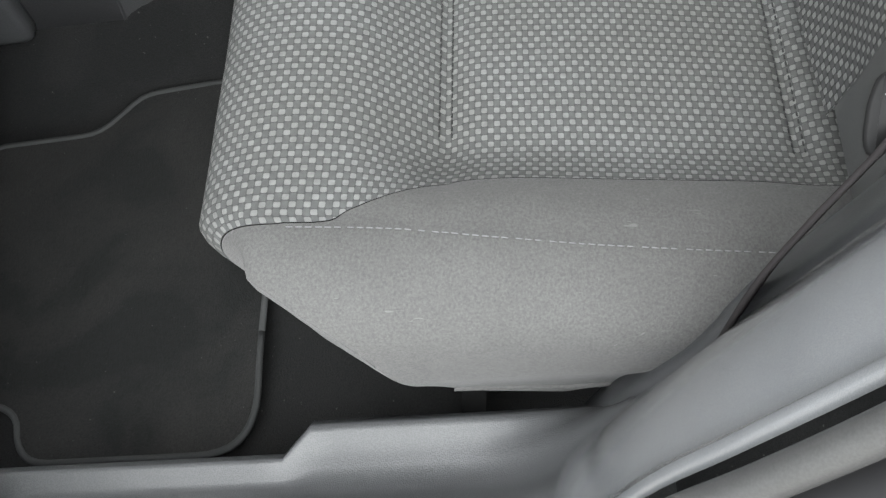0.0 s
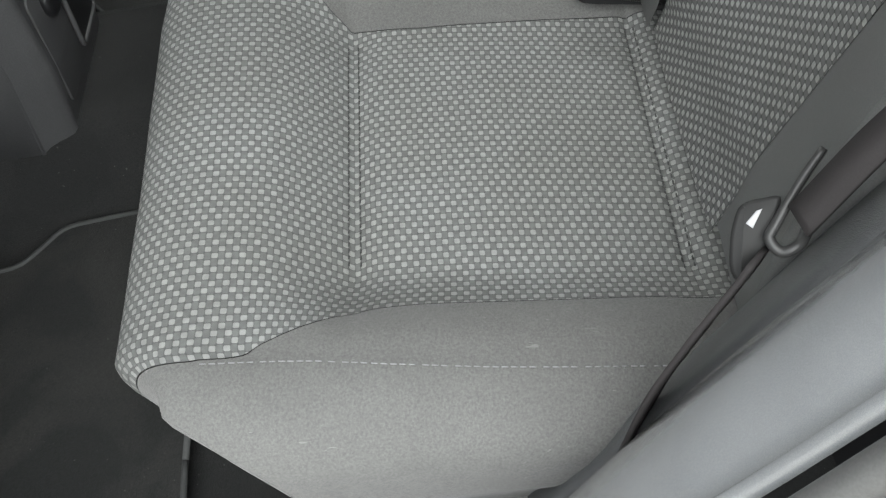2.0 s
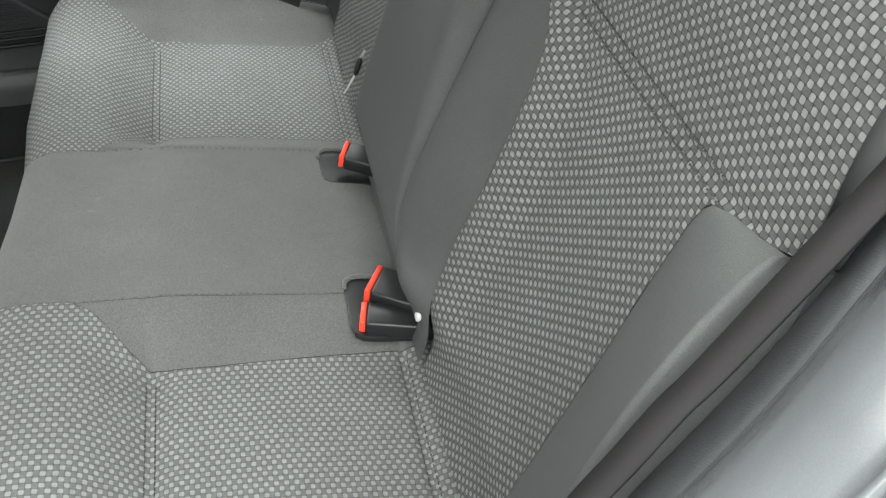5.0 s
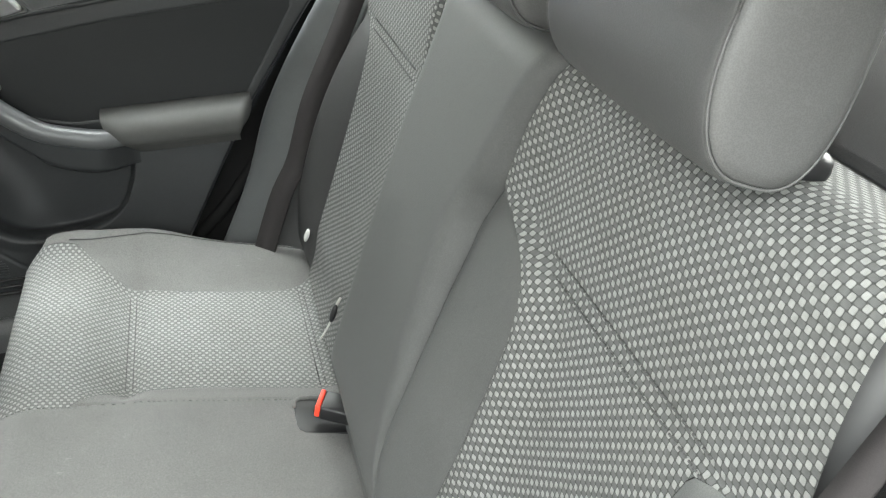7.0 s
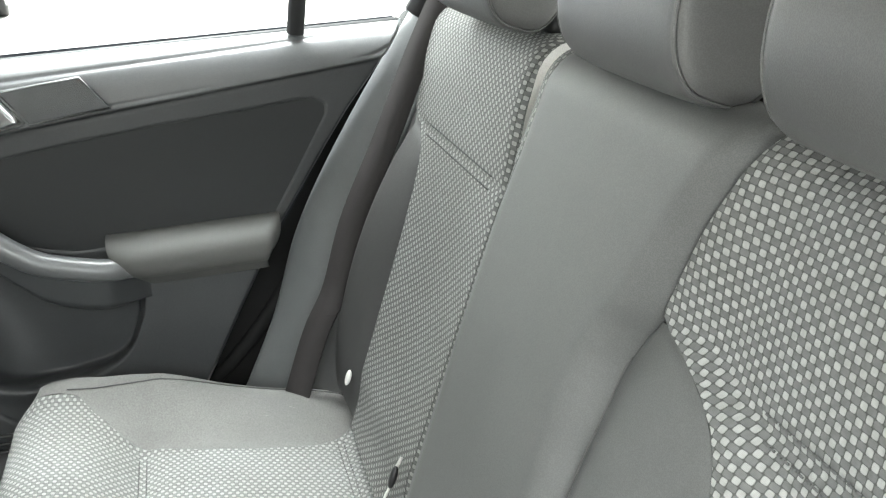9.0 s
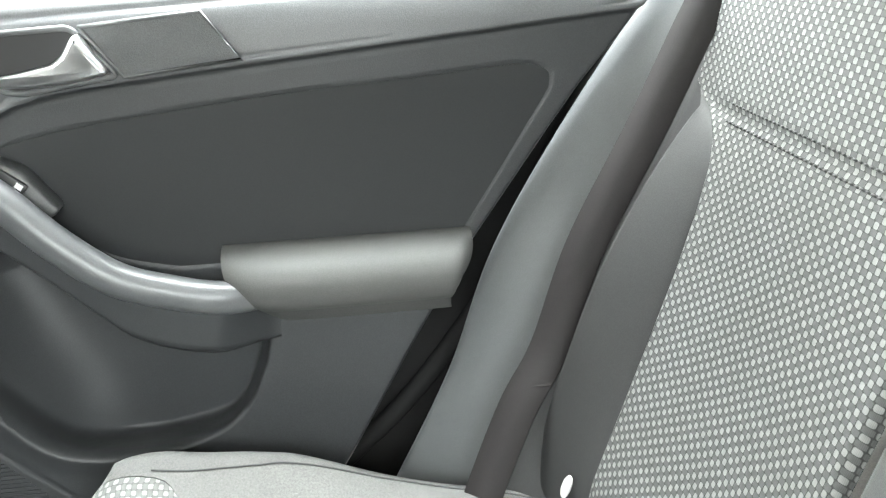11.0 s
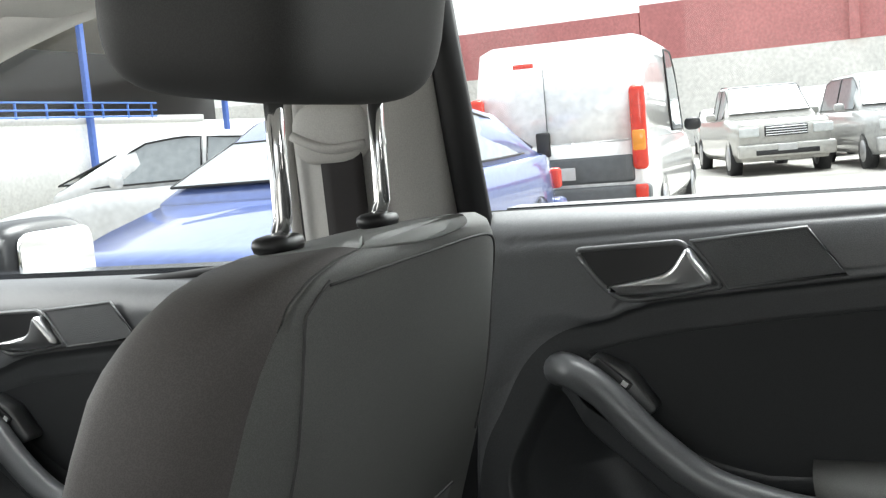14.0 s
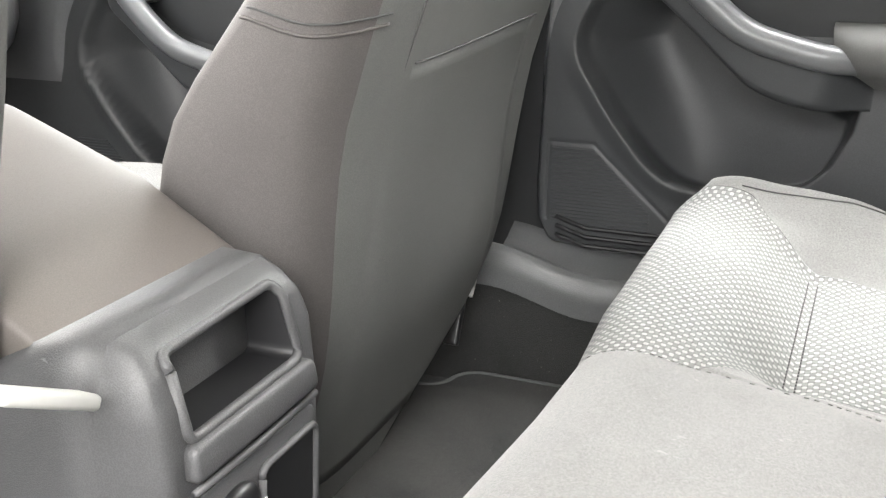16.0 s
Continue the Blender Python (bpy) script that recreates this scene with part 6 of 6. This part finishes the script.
        part("screen_seal", tube(loop, 0.010, 6), BLACK, t, "black screen seal")
    screen(ys[-1] - 0.62 if not tall else ys[-1] - 0.5, ys[-1] - 0.05, "windscreen")
    if not tall:
        screen(ys[0] + 0.55, ys[0] + 0.04, "rear_window")
    # lamps, bumpers, grille, plates
    bm_mat = bumper or paint
    for e, mat in ((1, LAMP), (-1, TAIL)):
        part("bumper", box((W * 0.96, 0.22, 0.26), (0, e * (L / 2 - 0.02), 0.45), 0.05, 3), bm_mat, t, "bumper")
        for s in (-1, 1):
            if tall and e < 0:
                lamp = part("tail_lamp", box((0.15, 0.10, 0.80), (s * W * 0.435, -L / 2 - 0.015, 1.12), 0.05, 4), TAIL, t, "tall red tail lamp")
                part("amber_lens", box((0.125, 0.10, 0.20), (s * W * 0.435, -L / 2 - 0.025, 1.00), 0.02, 2), AMBER, lamp, "amber lens")
                part("reflector", box((0.12, 0.05, 0.13), (s * W * 0.44, -L / 2 - 0.11, 0.52), 0.02, 2), TAIL, t, "red reflector")
            else:
                z = along(e * (L / 2 - 0.1), deck) - 0.17
                part("head_lamp" if e > 0 else "tail_lamp", box((0.36, 0.10, 0.18), (s * W * 0.36, e * (L / 2 - 0.005), z), 0.03, 3), mat, t, "lamp glass")
        part("plate", box((0.34, 0.02, 0.12), (0, e * (L / 2 + 0.10), 0.50 if not tall or e > 0 else 0.72), 0.004), plain("plate_pale", (0.5, 0.5, 0.5), 0.5), t, "blank number plate")
    intake = part("air_intake", box((W * 0.62, 0.06, 0.10), (0, L / 2 + 0.07, 0.42), 0.02, 2), BLACK, t, "dark lower air intake")
    z = along(L / 2 - 0.1, deck) - 0.17
    grille = part("grille", box((W * 0.42, 0.10, 0.20), (0, L / 2 + 0.005, z), 0.02, 2), BLACK, t, "dark grille")
    for k in range(4):
        part("grille_bar", box((W * 0.40, 0.02, 0.018), (0, L / 2 + 0.06, z - 0.07 + 0.045 * k), 0.003), CHROME, grille)
    if tall:
        part("lower_tailgate", box((W * 0.80, 0.05, 0.26), (0, -L / 2 - 0.005, 0.74), 0.03, 2), GREYBUMP, t, "grey lower tailgate panel")
        part("door_gap", box((0.006, 0.012, 1.1), (-0.10, -L / 2 - 0.008, 1.2), 0.0), GREYBUMP, t)
        part("handle", box((0.14, 0.05, 0.24), (-0.14, -L / 2 - 0.03, 1.02), 0.02, 2), BLACK, t, "dark tailgate handle")
        part("brake_lamp", box((0.20, 0.06, 0.045), (-0.30, -L / 2 + 0.02, 1.80), 0.01, 2), TAIL, t, "high brake lamp")
    m = Matrix.Translation(Vector(at)) @ Matrix.Rotation(radians(heading - 90), 4, "Z")
    t.matrix_basis = m
    return t


WHITE = (0.78, 0.78, 0.77)
vehicle((11.63, 2.88, GROUND), 2.5, WHITE, 4.2, 1.82, [(-2.1, 1.02), (-1.5, 1.02), (1.0, 1.02), (1.25, 1.0), (2.1, 0.72)], [(-2.1, 1.55), (-2.0, 1.96), (-1.6, 2.05), (0.5, 2.02), (0.9, 1.75), (1.45, 1.04)], "white panel van with tall red tail lamps parked in the yard", "van", GREYBUMP, True)
vehicle((6.3, 3.4, GROUND), 177, (0.10, 0.14, 0.33), 4.4, 1.72, [(-2.2, 0.88), (-1.9, 0.98), (-1.2, 0.96), (1.0, 0.92), (2.2, 0.66)], [(-1.75, 0.97), (-1.05, 1.34), (-0.5, 1.42), (0.2, 1.42), (1.15, 0.93)], "blue saloon car parked beside the van", "car")
vehicle((22.3, 2.0, GROUND), 196, (0.40, 0.39, 0.36), 5.1, 1.85, [(-2.5, 1.05), (0.0, 1.05), (0.9, 1.06), (1.2, 1.08), (2.4, 1.0), (2.55, 0.95)], [(-0.7, 1.08), (-0.55, 1.62), (-0.2, 1.74), (0.6, 1.72), (1.25, 1.08)], "pale beige pickup truck facing the car", "pickup")
vehicle((21.5, -0.55, GROUND), 194, (0.42, 0.42, 0.41), 4.7, 1.9, [(-2.35, 1.05), (1.0, 1.05), (2.2, 0.98), (2.35, 0.92)], [(-2.3, 1.08), (-2.1, 1.65), (-1.5, 1.75), (0.3, 1.75), (1.1, 1.06)], "pale off-road wagon facing the car", "suv")
vehicle((33.0, 3.9, GROUND), 190, WHITE, 4.3, 1.75, [(-2.1, 0.95), (1.0, 0.95), (2.1, 0.75)], [(-1.7, 0.96), (-1.1, 1.40), (0.2, 1.42), (1.1, 0.95)], "white car in the far row", "car")
vehicle((36.0, -0.4, GROUND), 262, WHITE, 3.8, 1.65, [(-1.9, 0.95), (0.9, 0.95), (1.9, 0.75)], [(-1.8, 0.96), (-1.5, 1.40), (0.2, 1.46), (1.0, 0.95)], "small white hatchback parked in the far row", "car")
vehicle((28.0, 1.3, GROUND), 190, (0.5, 0.5, 0.5), 4.9, 1.85, [(-2.4, 1.05), (1.0, 1.05), (2.4, 0.95)], [(-0.8, 1.06), (-0.5, 1.70), (0.5, 1.72), (1.2, 1.06)], "silver pickup truck behind the beige one", "pickup")
vehicle((8.9, 6.4, GROUND), 105, (0.62, 0.62, 0.62), 4.4, 1.75, [(-2.2, 0.92), (-1.2, 0.97), (0.9, 0.95), (2.2, 0.70)], [(-1.8, 0.97), (-1.0, 1.40), (0.0, 1.48), (0.4, 1.44), (1.35, 0.96)], "white saloon car parked across the yard", "car")

# boundary wall and open shed across the yard
PINK = grain("red_painted_wall", (0.52, 0.20, 0.20), 0.8, 8, 0.2, 0.01, 0.12, 0.3)
wall("wall_lower", box((0.4, 90, 3.9), (47, 8, GROUND + 1.95), 0.0), grain("whitewashed_wall", (0.8, 0.79, 0.76), 0.85, 6, 0.2, 0.01, 0.06, 0.4), "whitewashed lower boundary wall")
wall("wall_upper", box((0.3, 41, 2.5), (47.0, -11.6, GROUND + 5.15), 0.0), PINK, "faded red upper boundary wall")
wall("wall_step", box((0.3, 18, 2.2), (47.0, 17.95, GROUND + 5.0), 0.0), PINK, "lower stretch of the faded red wall")
for k in range(5):
    wall("wall_pier", box((0.5, 0.4, 2.6), (46.8, -32 + 8 * k, GROUND + 5.2), 0.02), PINK, "faded red pier of the boundary wall")


def shed():
    t = thing("open_shed", (20, 24, GROUND), "open shed with dark roof and blue railing", "shed")
    part("roof", box((30, 14, 0.5), (26, 24, GROUND + 6.0), 0.02), plain("shed_roof", (0.6, 0.58, 0.52), 0.7), t, "pale flat roof")
    # the shed's inner shade is put into the back wall's colour
    part("back_wall", box((30, 0.3, 5.8), (26, 28, GROUND + 2.9), 0.0), plain("shed_shade", (0.05, 0.05, 0.05), 0.9), t, "back wall coloured dark for the shade under the roof")
    for x, y in ((14.6, 17.4), (26.0, 17.4), (15.3, 30), (20.1, 17.4)):
        part("post", box((0.14, 0.14, 5.8), (x, y, GROUND + 2.9), 0.01), plain("blue_steel", (0.08, 0.16, 0.5), 0.5), t, "blue steel post")
    for z in (2.46, 2.62, 2.80):
        part("rail", box((10, 0.05, 0.04), (17.6, 17.3, GROUND + z), 0.0), plain("blue_rail", (0.08, 0.2, 0.6), 0.5), t, "blue rail")
    for k in range(11):
        part("baluster", box((0.04, 0.04, 0.40), (12.8 + k * 0.96, 17.3, GROUND + 2.62), 0.0), plain("blue_bar", (0.08, 0.2, 0.6), 0.5), t)
    part("front_wall", box((30, 0.2, 2.35), (24, 17.7, GROUND + 1.18), 0.0), plain("shed_whitewash", (0.75, 0.75, 0.73), 0.8), t, "whitewashed wall below the deck")
    part("deck", box((10, 12, 0.2), (20, 23.5, GROUND + 2.4), 0.0), plain("deck_pale", (0.7, 0.7, 0.68), 0.8), t, "pale upper deck")


shed()


def wing_mirror():
    t = thing("door_mirror", (0.86, 1.28, 0.72), "black-framed door mirror outside the front window", "mirror")
    part("housing", blob((0.90, 1.22, 0.755), (0.19, 0.10, 0.125), 3.4, 28, 16), plain("mirror_shell", (0.02, 0.02, 0.022), 0.3), t, "dark shell")
    me = plate(rounded([(-0.075, -0.045), (0.075, -0.045), (0.075, 0.045), (-0.075, 0.045)], 0.025, 4), lambda a, b, h: (0.90 + a, 1.172 - h, 0.755 + b), 0.004, 0.001)
    part("glass", me, plain("mirror_glass", (0.85, 0.86, 0.87), 0.02, 1.0), t, "mirror glass", smooth=False)


wing_mirror()
